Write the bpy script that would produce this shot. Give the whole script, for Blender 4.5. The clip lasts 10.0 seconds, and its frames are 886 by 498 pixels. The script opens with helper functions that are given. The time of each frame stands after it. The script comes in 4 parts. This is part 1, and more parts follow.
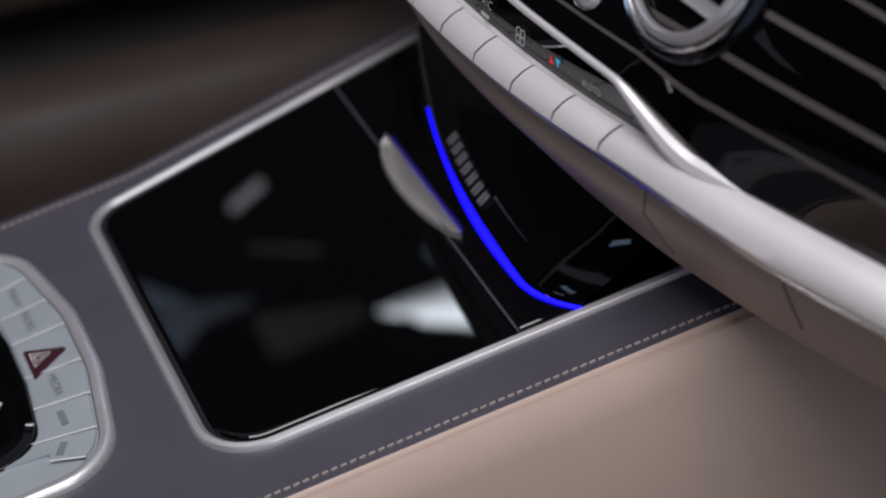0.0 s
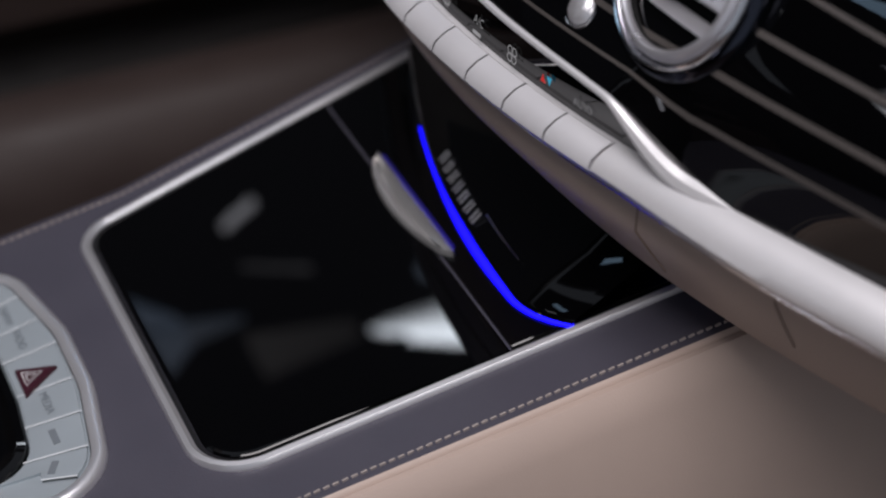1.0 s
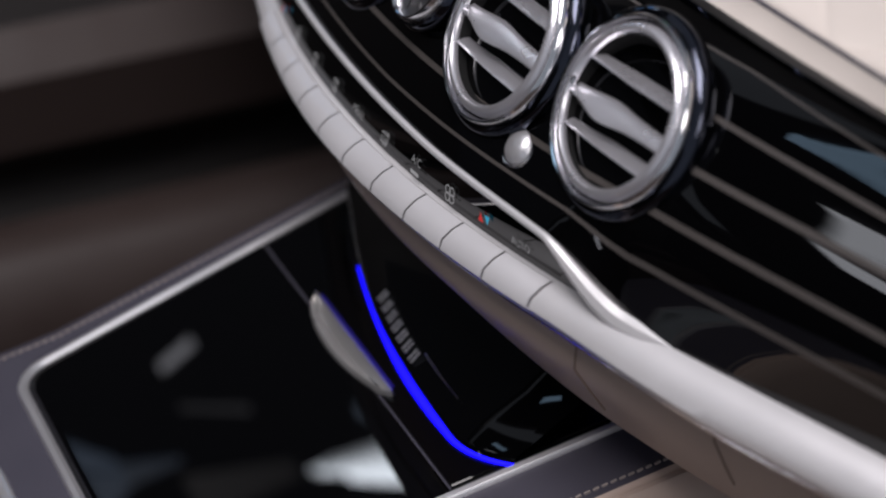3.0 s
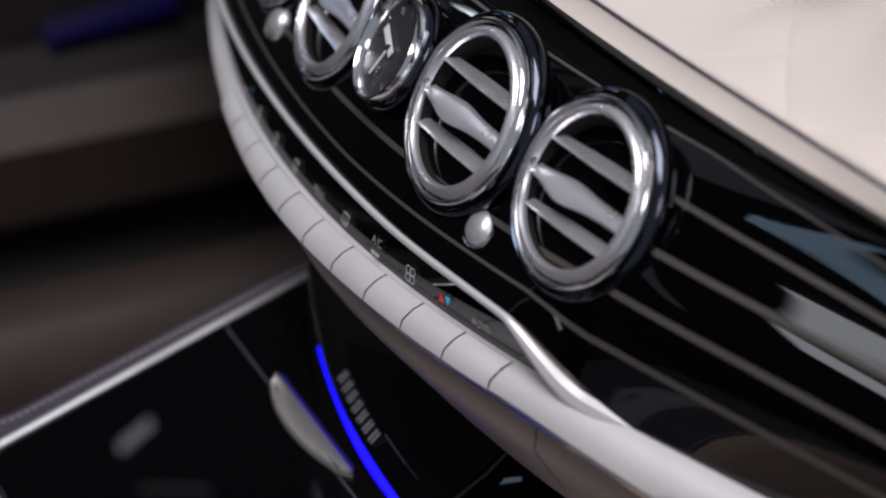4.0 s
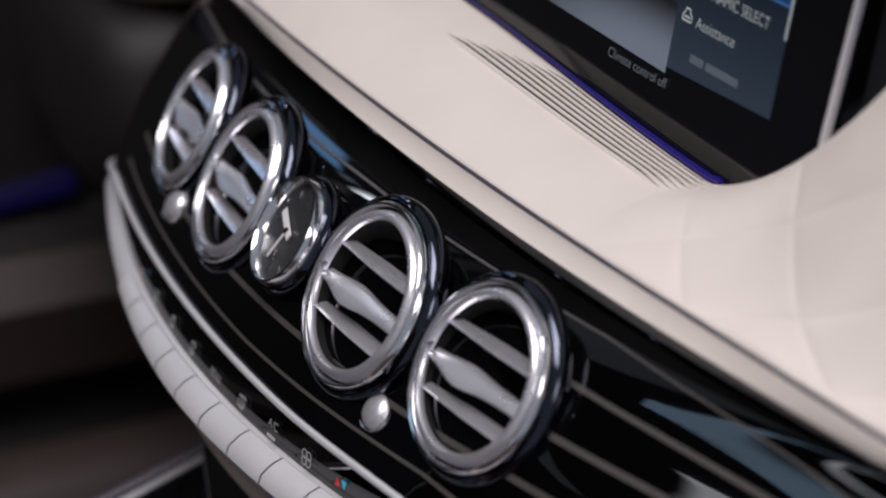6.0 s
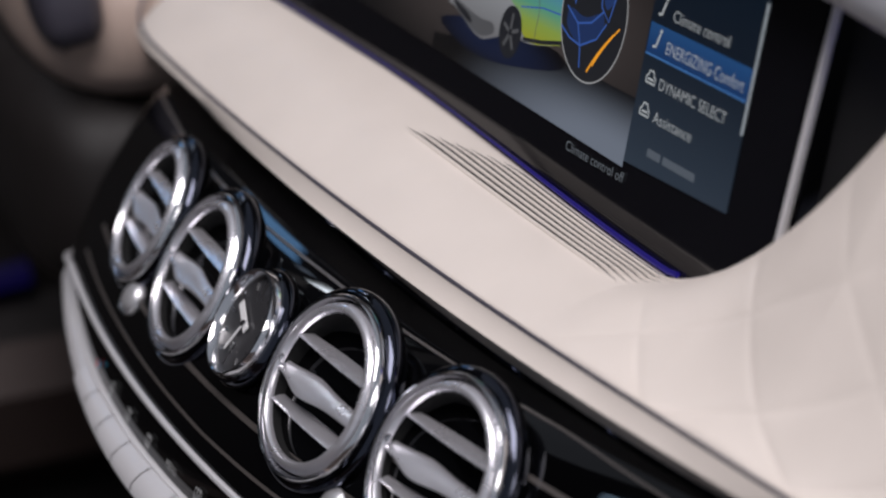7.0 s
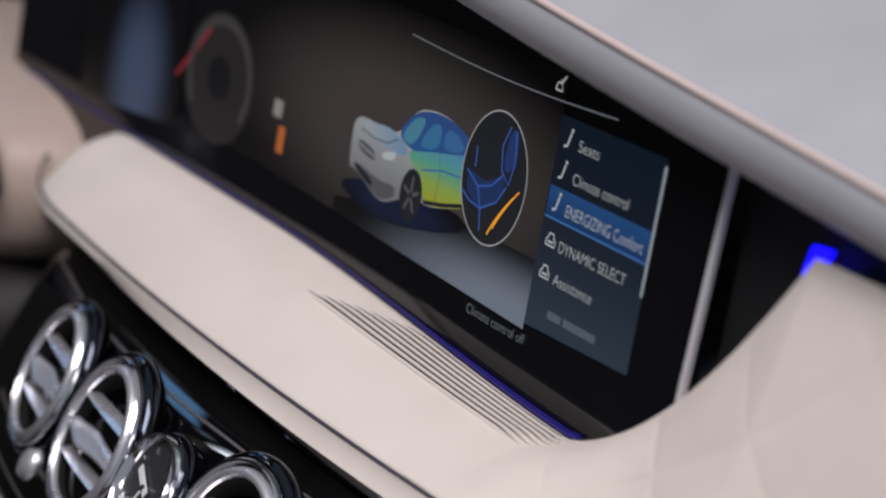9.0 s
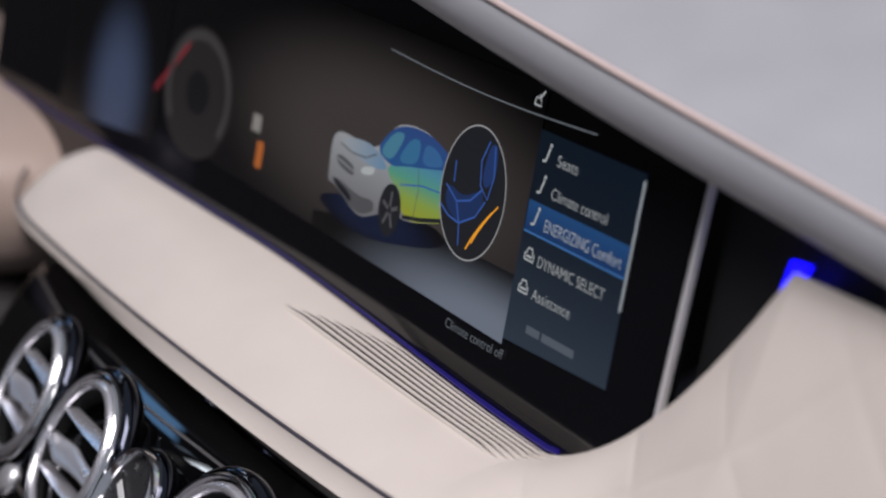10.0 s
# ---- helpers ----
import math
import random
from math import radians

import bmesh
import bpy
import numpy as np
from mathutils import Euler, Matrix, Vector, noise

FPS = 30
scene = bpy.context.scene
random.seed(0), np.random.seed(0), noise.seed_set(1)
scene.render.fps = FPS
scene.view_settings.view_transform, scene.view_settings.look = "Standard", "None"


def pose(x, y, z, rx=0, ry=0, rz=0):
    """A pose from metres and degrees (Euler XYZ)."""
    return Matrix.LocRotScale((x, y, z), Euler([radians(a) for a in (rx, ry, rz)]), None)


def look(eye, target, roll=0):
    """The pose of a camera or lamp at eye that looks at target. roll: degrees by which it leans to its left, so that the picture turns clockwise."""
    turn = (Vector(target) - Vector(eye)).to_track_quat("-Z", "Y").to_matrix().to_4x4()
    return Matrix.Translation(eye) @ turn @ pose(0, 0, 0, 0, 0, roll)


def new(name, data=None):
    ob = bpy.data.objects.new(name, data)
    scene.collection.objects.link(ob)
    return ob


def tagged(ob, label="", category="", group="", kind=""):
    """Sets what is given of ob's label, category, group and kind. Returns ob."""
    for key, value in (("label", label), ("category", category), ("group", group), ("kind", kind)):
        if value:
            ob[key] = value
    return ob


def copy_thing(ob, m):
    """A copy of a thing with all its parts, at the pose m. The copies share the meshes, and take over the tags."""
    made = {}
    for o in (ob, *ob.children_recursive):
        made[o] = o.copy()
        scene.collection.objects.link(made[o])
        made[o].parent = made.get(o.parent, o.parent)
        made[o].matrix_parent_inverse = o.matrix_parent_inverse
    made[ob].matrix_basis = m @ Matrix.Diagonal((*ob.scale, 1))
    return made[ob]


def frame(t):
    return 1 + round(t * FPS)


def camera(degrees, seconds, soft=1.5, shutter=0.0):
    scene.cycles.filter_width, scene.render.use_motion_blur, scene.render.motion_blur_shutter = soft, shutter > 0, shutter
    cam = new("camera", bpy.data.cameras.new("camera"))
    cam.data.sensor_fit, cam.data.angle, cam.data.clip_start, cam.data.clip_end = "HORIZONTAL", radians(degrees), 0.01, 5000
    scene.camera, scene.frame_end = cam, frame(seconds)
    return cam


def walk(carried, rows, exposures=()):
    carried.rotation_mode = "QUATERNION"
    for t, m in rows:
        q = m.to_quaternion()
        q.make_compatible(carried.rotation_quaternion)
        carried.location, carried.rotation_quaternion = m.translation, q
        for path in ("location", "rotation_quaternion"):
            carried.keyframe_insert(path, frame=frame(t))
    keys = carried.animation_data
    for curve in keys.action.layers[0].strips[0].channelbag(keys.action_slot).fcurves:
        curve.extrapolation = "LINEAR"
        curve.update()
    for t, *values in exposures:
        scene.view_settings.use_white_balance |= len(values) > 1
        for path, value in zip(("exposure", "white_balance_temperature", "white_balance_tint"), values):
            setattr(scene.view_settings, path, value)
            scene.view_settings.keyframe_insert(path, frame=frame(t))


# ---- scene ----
EYE = (0.773, -0.223, 0.542)
cam = camera(21.0, 10.0, soft=2.2)
AIM = [
    (0.0, (-0.0039, 0.0675, -0.0165), -2.81),
    (0.5, (-0.0041, 0.0683, -0.0159), -2.80),
    (1.0, (-0.0065, 0.0725, -0.0103), -2.70),
    (1.5, (-0.0121, 0.0818, 0.0028), -2.59),
    (2.0, (-0.0169, 0.0908, 0.0151), -2.40),
    (2.5, (-0.0204, 0.0996, 0.0259), -2.26),
    (4.0, (-0.0321, 0.1322, 0.0671), -1.38),
    (4.5, (-0.0357, 0.1443, 0.0825), -1.00),
    (5.0, (-0.0380, 0.1596, 0.0989), -0.62),
    (5.5, (-0.0408, 0.1732, 0.1168), -0.25),
    (7.0, (-0.0495, 0.2086, 0.1715), 0.76),
    (7.5, (-0.0518, 0.2179, 0.1880), 0.82),
    (8.0, (-0.0536, 0.2299, 0.2078), 0.97),
    (8.5, (-0.0525, 0.2434, 0.2242), 1.17),
    (9.0, (-0.0504, 0.2550, 0.2362), 1.40),
    (9.5, (-0.0482, 0.2623, 0.2418), 1.54),
    (10.0, (-0.0477, 0.2635, 0.2423), 1.53),
]
walk(cam, [(t, look(EYE, target, roll)) for t, target, roll in AIM])

# a shallow plane of focus on the vents and the screen's menu
cam.data.dof.use_dof = True
cam.data.dof.focus_distance = 0.88
cam.data.dof.aperture_fstop = 6.5

# ---- world and light ----
world = bpy.data.worlds.new("world")
scene.world = world
world.use_nodes = True
bg = world.node_tree.nodes["Background"]
bg.inputs[0].default_value = (0.80, 0.86, 1.0, 1)
bg.inputs[1].default_value = 0.26


def area(name, eye, target, size, power, color):
    d = bpy.data.lights.new(name, "AREA")
    d.shape, d.size, d.size_y, d.energy, d.color = "RECTANGLE", size[0], size[1], power, color
    ob = new(name, d)
    ob.matrix_world = look(eye, target)
    return ob


area("hall_ceiling_light", (0.50, -0.45, 1.95), (0.15, 0.12, 0.2), (1.3, 1.0), 35, (1.0, 0.94, 0.965))
# unseen fill from the passenger side, added to brighten the console's beige side
area("side_fill_light", (2.3, 0.2, 1.2), (0.1, 0.0, 0.0), (0.9, 0.7), 7, (1.0, 0.94, 0.95))


# ---- materials ----
def mat(name, color, rough=0.5, metal=0.0, grain=0.0, scale=1500.0, vary=0.0, brushed=False, emit=None, power=1.0, coat=0.0):
    m = bpy.data.materials.new(name)
    m.use_nodes = True
    nt = m.node_tree
    b = nt.nodes["Principled BSDF"]
    b.inputs["Base Color"].default_value = (*color, 1)
    b.inputs["Roughness"].default_value = rough
    b.inputs["Metallic"].default_value = metal
    b.inputs["Coat Weight"].default_value = coat
    b.inputs["Coat Roughness"].default_value = 0.03
    co = nt.nodes.new("ShaderNodeTexCoord")
    if vary:
        n = nt.nodes.new("ShaderNodeTexNoise")
        n.inputs["Scale"].default_value, n.inputs["Detail"].default_value = 28.0, 6.0
        nt.links.new(co.outputs["Object"], n.inputs["Vector"])
        mr = nt.nodes.new("ShaderNodeMapRange")
        mr.inputs[1].default_value, mr.inputs[2].default_value = 0.3, 0.7
        mr.inputs[3].default_value, mr.inputs[4].default_value = max(0.02, rough - vary), rough + vary
        nt.links.new(n.outputs["Fac"], mr.inputs[0])
        nt.links.new(mr.outputs[0], b.inputs["Roughness"])
        mx = nt.nodes.new("ShaderNodeMix")
        mx.data_type = "RGBA"
        mx.inputs["A"].default_value = (*[c * 0.93 for c in color], 1)
        mx.inputs["B"].default_value = (*[min(1, c * 1.06) for c in color], 1)
        nt.links.new(n.outputs["Fac"], mx.inputs["Factor"])
        nt.links.new(mx.outputs["Result"], b.inputs["Base Color"])
    if grain:
        if brushed:
            n = nt.nodes.new("ShaderNodeTexNoise")
            mp = nt.nodes.new("ShaderNodeMapping")
            mp.inputs["Scale"].default_value = (40, 2600, 2600)
            nt.links.new(co.outputs["Object"], mp.inputs["Vector"])
            nt.links.new(mp.outputs[0], n.inputs["Vector"])
            n.inputs["Scale"].default_value = 1.0
            h = n.outputs["Fac"]
        else:
            n = nt.nodes.new("ShaderNodeTexVoronoi")
            n.inputs["Scale"].default_value = scale
            nt.links.new(co.outputs["Object"], n.inputs["Vector"])
            h = n.outputs["Distance"]
        bp = nt.nodes.new("ShaderNodeBump")
        bp.inputs["Strength"].default_value, bp.inputs["Distance"].default_value = grain, 0.0006
        nt.links.new(h, bp.inputs["Height"])
        nt.links.new(bp.outputs[0], b.inputs["Normal"])
    if emit:
        b.inputs["Emission Color"].default_value = (*emit, 1)
        b.inputs["Emission Strength"].default_value = power
    return m


CREAM = mat("cream_leather", (0.71, 0.645, 0.588), 0.5, grain=0.10, vary=0.08)
TAUPE = mat("taupe_leather", (0.062, 0.058, 0.077), 0.45, grain=0.10, vary=0.06)
BEIGE = mat("beige_leather", (0.47, 0.365, 0.31), 0.5, grain=0.10, vary=0.08)
BROWN = mat("brown_leather", (0.056, 0.039, 0.035), 0.55, grain=0.10, vary=0.08)
# dark brown leather; it also stands in for the shade in the door's recess
DARKBROWN = mat("dark_brown_leather_and_shade", (0.009, 0.0065, 0.006), 0.6, grain=0.10, vary=0.06)
GREY = mat("grey_leather", (0.36, 0.365, 0.39), 0.5, grain=0.10, vary=0.08)
PINK = mat("pale_piping", (0.62, 0.50, 0.47), 0.5, grain=0.2)
THREAD = mat("pale_thread", (0.36, 0.31, 0.29), 0.7, grain=0.3)
BLACK = mat("black_lacquer", (0.0012, 0.0012, 0.0015), 0.012, vary=0.003)
THROAT = mat("black_throat", (0.002, 0.002, 0.0022), 0.85, vary=0.05)
GAP = mat("dark_gap", (0.006, 0.006, 0.007), 0.6, vary=0.05)
CHROME = mat("polished_chrome", (0.86, 0.86, 0.88), 0.13, 1.0, vary=0.03)
DARKCHROME = mat("dark_chrome", (0.06, 0.065, 0.085), 0.04, 1.0, vary=0.02)
SATIN = mat("satin_silver", (0.76, 0.755, 0.775), 0.32, 0.72, grain=0.06, brushed=True, vary=0.04)
PALE = mat("pale_silver", (0.80, 0.79, 0.80), 0.36, 0.3, vary=0.04)
BAND = mat("pale_satin_silver", (0.72, 0.71, 0.72), 0.36, 0.35, grain=0.05, brushed=True, vary=0.04)
KEYMAT = mat("silver_key", (0.76, 0.75, 0.765), 0.34, 0.35, vary=0.05)
SLAT = mat("satin_metal", (0.76, 0.75, 0.79), 0.28, 0.78, vary=0.04)
HANDLE = mat("brushed_silver", (0.78, 0.77, 0.76), 0.30, 0.85, grain=0.05, brushed=True, vary=0.04)
SEAMLINE = mat("beige_seam", (0.27, 0.20, 0.165), 0.6, grain=0.2)
INLAY = mat("brown_inlay", (0.07, 0.062, 0.058), 0.35, vary=0.06)
BUTTON = mat("pale_silver_button", (0.42, 0.47, 0.50), 0.42, 0.4, vary=0.05)
ETCH = mat("grey_lettering", (0.16, 0.18, 0.20), 0.5)
SEAM = mat("pale_button_gap", (0.75, 0.78, 0.8), 0.5)
RED = mat("dark_red_plastic", (0.045, 0.008, 0.016), 0.3, vary=0.04)
WHITE = mat("white_print", (0.75, 0.75, 0.75), 0.5)
DIAL = mat("dark_grey_dial", (0.035, 0.035, 0.038), 0.3, vary=0.05)
ICON = mat("lit_icon", (0.3, 0.3, 0.3), 0.5, emit=(0.75, 0.75, 0.78), power=0.13)
ICON_RED = mat("lit_red_icon", (0.3, 0.02, 0.02), 0.5, emit=(0.8, 0.03, 0.03), power=0.4)
ICON_BLUE = mat("lit_blue_icon", (0.02, 0.2, 0.3), 0.5, emit=(0.05, 0.5, 0.8), power=0.4)
BLUE = mat("blue_light", (0, 0, 0.05), 0.5, emit=(0.005, 0.002, 1.0), power=2.6)
DIMBLUE = mat("dim_blue_light", (0, 0, 0.02), 0.5, emit=(0.03, 0.012, 0.45), power=0.25)
SCREENGLASS = mat("screen_glass", (0.006, 0.006, 0.008), 0.06, vary=0.01)
CARPET = mat("dark_carpet", (0.055, 0.038, 0.032), 0.95, grain=0.6, scale=500)
HALL = mat("hall_wall", (0.05, 0.05, 0.055), 0.8, vary=0.05)


def glow(name, color, power):
    return mat(name, (0.005, 0.005, 0.006), 0.3, emit=color, power=power)


# ---- geometry helpers ----
def part(name, bm, material, parent=None, label="", smooth=True, m=None):
    me = bpy.data.meshes.new(name)
    bmesh.ops.recalc_face_normals(bm, faces=bm.faces)
    for f in bm.faces:
        f.smooth = smooth
    bm.to_mesh(me)
    bm.free()
    if smooth:
        me.set_sharp_from_angle(angle=radians(42))
    me.materials.append(material)
    ob = new(name, me)
    ob.parent = parent
    if m:
        ob.matrix_local = m
    if label:
        ob["label"] = label
    return ob


def thing(name, label, category, group="", kind=""):
    return tagged(new(name), label, category, group, kind)


def skin(rows, closed=False, caps=False):
    """A skin over rows of points, all of one length."""
    bm = bmesh.new()
    vs = [[bm.verts.new(p) for p in row] for row in rows]
    n = len(rows[0])
    for a, b in zip(vs, vs[1:]):
        for i in range(n if closed else n - 1):
            j = (i + 1) % n
            bm.faces.new((a[i], a[j], b[j], b[i]))
    if caps:
        bm.faces.new(vs[0])
        bm.faces.new(vs[-1])
    return bm


WRAP = 20.0


def bow(x, y0, R, xc=0.0, x0=0.2, wrap=WRAP):
    """Depth of a bowed line at x; the driver's end wraps round."""
    a = abs(x - xc)
    return y0 + (a * a / (2 * R) if a < x0 else x0 * x0 / (2 * R) + (a - x0) * x0 / R) + wrap * max(0.0, -0.24 - x) ** 2


def rail(y0, z, R, xc=0.0, x0=0.2, wrap=WRAP):
    return lambda x: (bow(x, y0, R, xc, x0, wrap), z)


def lerp(a, b, s):
    return tuple(p + (q - p) * s for p, q in zip(a, b))


def step(a, b, x):
    s = min(1, max(0, (x - a) / (b - a)))
    return s * s * (3 - 2 * s)


def loft(rails, xs):
    return skin([[(x, *r(x)) for r in rails] for x in xs])


def spread(a, b, n):
    return [a + (b - a) * i / n for i in range(n + 1)]


def box(size, m=Matrix(), bevel=0.0):
    bm = bmesh.new()
    bmesh.ops.create_cube(bm, size=1, matrix=Matrix.Diagonal((*size, 1)))
    if bevel:
        bmesh.ops.bevel(bm, geom=bm.edges[:], offset=bevel, segments=2, affect="EDGES")
    bm.transform(m)
    return bm


def tube(points, thick, sides=8, flat=1.0):
    """A closed tube along points."""
    rows = []
    pts = [Vector(p) for p in points]
    for i, p in enumerate(pts):
        radius = thick(p.x) if callable(thick) else thick
        d = (pts[min(i + 1, len(pts) - 1)] - pts[max(i - 1, 0)]).normalized()
        up = Vector((0, 0, 1)) if abs(d.z) < 0.9 else Vector((0, 1, 0))
        u = d.cross(up).normalized()
        v = u.cross(d)
        rows.append([p + radius * (math.cos(k) * u + flat * math.sin(k) * v) for k in spread(0, 2 * math.pi, sides)[:-1]])
    return skin(rows, closed=True, caps=True)


def revolve(profile, n=56):
    """Profile of (radius, z), turned round z."""
    return skin([[(r * math.cos(a), r * math.sin(a), z) for r, z in profile] for a in spread(0, 2 * math.pi, n)])


def letters(text, width, height, material, parent, m, name="lettering"):
    """Words as a flat mesh of the given width and capital height, from the left end of the base line."""
    cu = bpy.data.curves.new("words", "FONT")
    cu.body = text
    cu.offset = -0.012
    ob = new("words", cu)
    bpy.context.view_layer.update()
    me = bpy.data.meshes.new_from_object(ob.evaluated_get(bpy.context.evaluated_depsgraph_get()))
    bpy.data.objects.remove(ob)
    xs = [v.co.x for v in me.vertices]
    k = width / (max(xs) - min(xs))
    me.transform(Matrix.Translation((-min(xs) * k, 0, 0)) @ Matrix.Diagonal((k, height / 0.70, 1, 1)))
    me.materials.clear()
    me.materials.append(material)
    t = new(name, me)
    t.parent = parent
    t.matrix_local = m
    return t


def flat(points, z=0.0):
    bm = bmesh.new()
    bm.faces.new([bm.verts.new((x, y, z)) for x, y in points])
    bmesh.ops.triangulate(bm, faces=bm.faces[:])
    return bm


def stroke(points, w, z=0.0):
    """A flat line of width w through points."""
    rows = []
    for i, (x, y) in enumerate(points):
        (ax, ay), (bx, by) = points[max(i - 1, 0)], points[min(i + 1, len(points) - 1)]
        d = math.hypot(bx - ax, by - ay) or 1
        nx, ny = -(by - ay) / d * w / 2, (bx - ax) / d * w / 2
        rows.append([(x + nx, y + ny, z), (x - nx, y - ny, z)])
    return skin(rows)


def rounded(corners, radii, n=9):
    """A closed outline through convex corners, with round corners."""
    out = []
    for i, (p, r) in enumerate(zip(corners, radii)):
        p, a, b = Vector(p), Vector(corners[i - 1]), Vector(corners[(i + 1) % len(corners)])
        u, v = (a - p).normalized(), (b - p).normalized()
        half = u.angle(v) / 2
        cut = r / math.tan(half)
        c = p + (u + v).normalized() * (r / math.sin(half))
        s, e = p + u * cut - c, p + v * cut - c
        for k in spread(0, 1, n):
            w = s.lerp(e, k)
            out.append(c + w.normalized() * r)
    return out


def inset(loop, d):
    """The outline moved inwards by d (the loop runs counter-clockwise)."""
    out = []
    for i, p in enumerate(loop):
        t = (loop[(i + 1) % len(loop)] - loop[i - 1]).normalized()
        out.append(p + Vector((-t.y, t.x)) * d)
    return out


# ---- dashboard ----
XS = spread(-0.5, 0.55, 150)
PS = spread(-0.345, -0.20, 36)[:-1] + spread(-0.20, 0.55, 120)
band_top = rail(0.069, 0.1105, 0.595, -0.02)


def strip_edge(x):
    return (bow(x, 0.075, 0.9), 0.128 + 0.002 * step(0.04, 0.12, x))


panel_top = rail(0.152, 0.196, 1.2, 0.06)
lip = rail(0.1408, 0.2070, 1.9, 0.02, 0.2, 4.0)
welt = rail(0.1455, 0.215, 2.8, -0.01, 0.2, 3.0)


def panel_low(x):
    return lerp(strip_edge(x), band_top(x), step(0.128, 0.164, x) if x > 0 else step(0.19, 0.27, -x))


# the convex section of the lacquered panel, from its lower edge to the top
RIBS = (panel_low, rail(0.0862, 0.1462, 0.75), rail(0.1025, 0.1705, 0.75), rail(0.117, 0.1875, 0.75), rail(0.1335, 0.1945, 0.88, 0.02), panel_top)


def section(x, s):
    p = [r(x) for r in RIBS]
    u = min(max(s, 0.0), 1.0) * 5
    i = min(4, int(u))
    f = u - i
    a, b, c, d = p[max(i - 1, 0)], p[i], p[i + 1], p[min(i + 2, 5)]
    return [0.5 * (2 * B + (C - A) * f + (2 * A - 5 * B + 4 * C - D) * f * f + (3 * B - A - 3 * C + D) * f ** 3) for A, B, C, D in zip(a, b, c, d)]


def on_panel(x, s, out=0.0):
    """The point of the lacquered panel at x and the share s of its section, lifted by out."""
    (y, z), (y0, z0), (y1, z1) = section(x, s), section(x, s - 0.02), section(x, s + 0.02)
    d = math.hypot(y1 - y0, z1 - z0)
    return (x, y - out * (z1 - z0) / d, z + out * (y1 - y0) / d)


dash = thing("dashboard", "cream leather dashboard with black lacquered trim and silver band", "dashboard")
rows = []
for x in PS:
    b = panel_top(x)
    rows.append([on_panel(x, s) for s in spread(0, 1, 26)] + [(x, b[0] + 0.02, b[1])])
part("trim_panel", skin(rows), BLACK, dash, "glossy black lacquered trim panel")
rows = []
for x in spread(-0.262, 0.158, 90):
    a, b = band_top(x), panel_low(x)
    rows.append([(x, a[0] + 0.002, a[1] - 0.001), (x, *lerp(a, b, 0.5)), (x, b[0], b[1])])
part("climate_strip", skin(rows), BLACK, dash, "narrow glossy black climate control strip")

# the silver band, a rolled section under the strip
sect = ((0.012, -0.0185), (0.0035, -0.0165), (-0.004, -0.0145), (-0.0085, -0.0115), (-0.0098, -0.0085), (-0.0085, -0.005), (-0.004, -0.0016), (0.0, 0.0), (0.004, 0.0004))


def band_point(x, k, out=0.0):
    y, z = band_top(x)
    dy, dz = sect[k]
    w = 1 + 0.35 * step(0.13, 0.22, x) - 0.5 * step(0.0, 0.2, -x)
    return (x, y + dy * w - out, z + dz * w + out * 0.6)


part("silver_band", skin([[band_point(x, k) for k in range(9)] for x in PS]), BAND, dash, "satin silver band")
for i in range(10):
    a, b = -0.1295 + i * 0.0259, -0.1295 + (i + 1) * 0.0259 - 0.0009
    rows = []
    for x in spread(a, b, 6):
        rows.append([band_point(x, 4, -0.001), band_point(x, 4, 0.0012), band_point(x, 5, 0.0014), band_point(x, 6, 0.0014), band_point(x, 7, 0.0012), band_point(x, 7, -0.001)])
    bm = skin(rows)
    part("key", bm, KEYMAT, dash, "pale silver toggle key")
# bright line over the strip, running down into the band at both ends
edge = [(x, panel_low(x)[0] + 0.005 * step(0.15, 0.2, x), panel_low(x)[1] - 0.005 * step(0.15, 0.2, x)) for x in spread(-0.275, 0.205, 130)]
part("strip_surround", tube([(x, y - 0.001, z + 0.0008) for x, y, z in edge], lambda x: 0.0014 + 0.0026 * step(0.126, 0.160, x)), BAND, dash, "satin silver surround of the climate strip")
part("lower_bright_line", tube([(x, band_point(x, 2)[1] - 0.0008, band_point(x, 2)[2]) for x in spread(-0.3, 0.4, 90)], 0.0009), CHROME, dash)

# lower leather below the band
def low_rail(y0, z0, y1, z1, R):
    """A rail that hangs lower towards the sides, where the dashboard meets the console."""
    return lambda x: (bow(x, 0, R) + lerp((y0,), (y1,), step(0.0, 0.14, abs(x)))[0], z0 + (z1 - z0) * step(0.0, 0.14, abs(x)))


low = [low_rail(0.074, 0.0935, 0.074, 0.0935, 0.40), low_rail(0.0695, 0.0885, 0.070, 0.088, 0.42), low_rail(0.0695, 0.083, 0.070, 0.078, 0.44), low_rail(0.0715, 0.0770, 0.079, 0.066, 0.49), low_rail(0.0760, 0.0725, 0.093, 0.048, 0.58), low_rail(0.084, 0.0705, 0.100, 0.0415, 0.6), low_rail(0.13, 0.066, 0.125, 0.030, 0.6), low_rail(0.2, 0.06, 0.2, 0.025, 0.6)]
part("under_panel", loft([rail(0.150, 0.060, 0.6), rail(0.155, 0.03, 0.6), rail(0.165, -0.10, 0.6), rail(0.18, -0.45, 0.6)], spread(-0.345, 0.13, 50)), GAP, dash, "dark panel below the leather")
part("lower_leather", loft(low, PS), BEIGE, dash, "beige leather lower dashboard")
for x in (0.137, 0.197, -0.118):
    pts = [(x, *lerp(low[k](x), low[k + 1](x), s)) for k in (1, 2, 3) for s in (0, 0.5)]
    part("leather_seam", tube([(p[0], p[1] - 0.0003, p[2]) for p in pts], 0.0005, 6), SEAMLINE, dash)

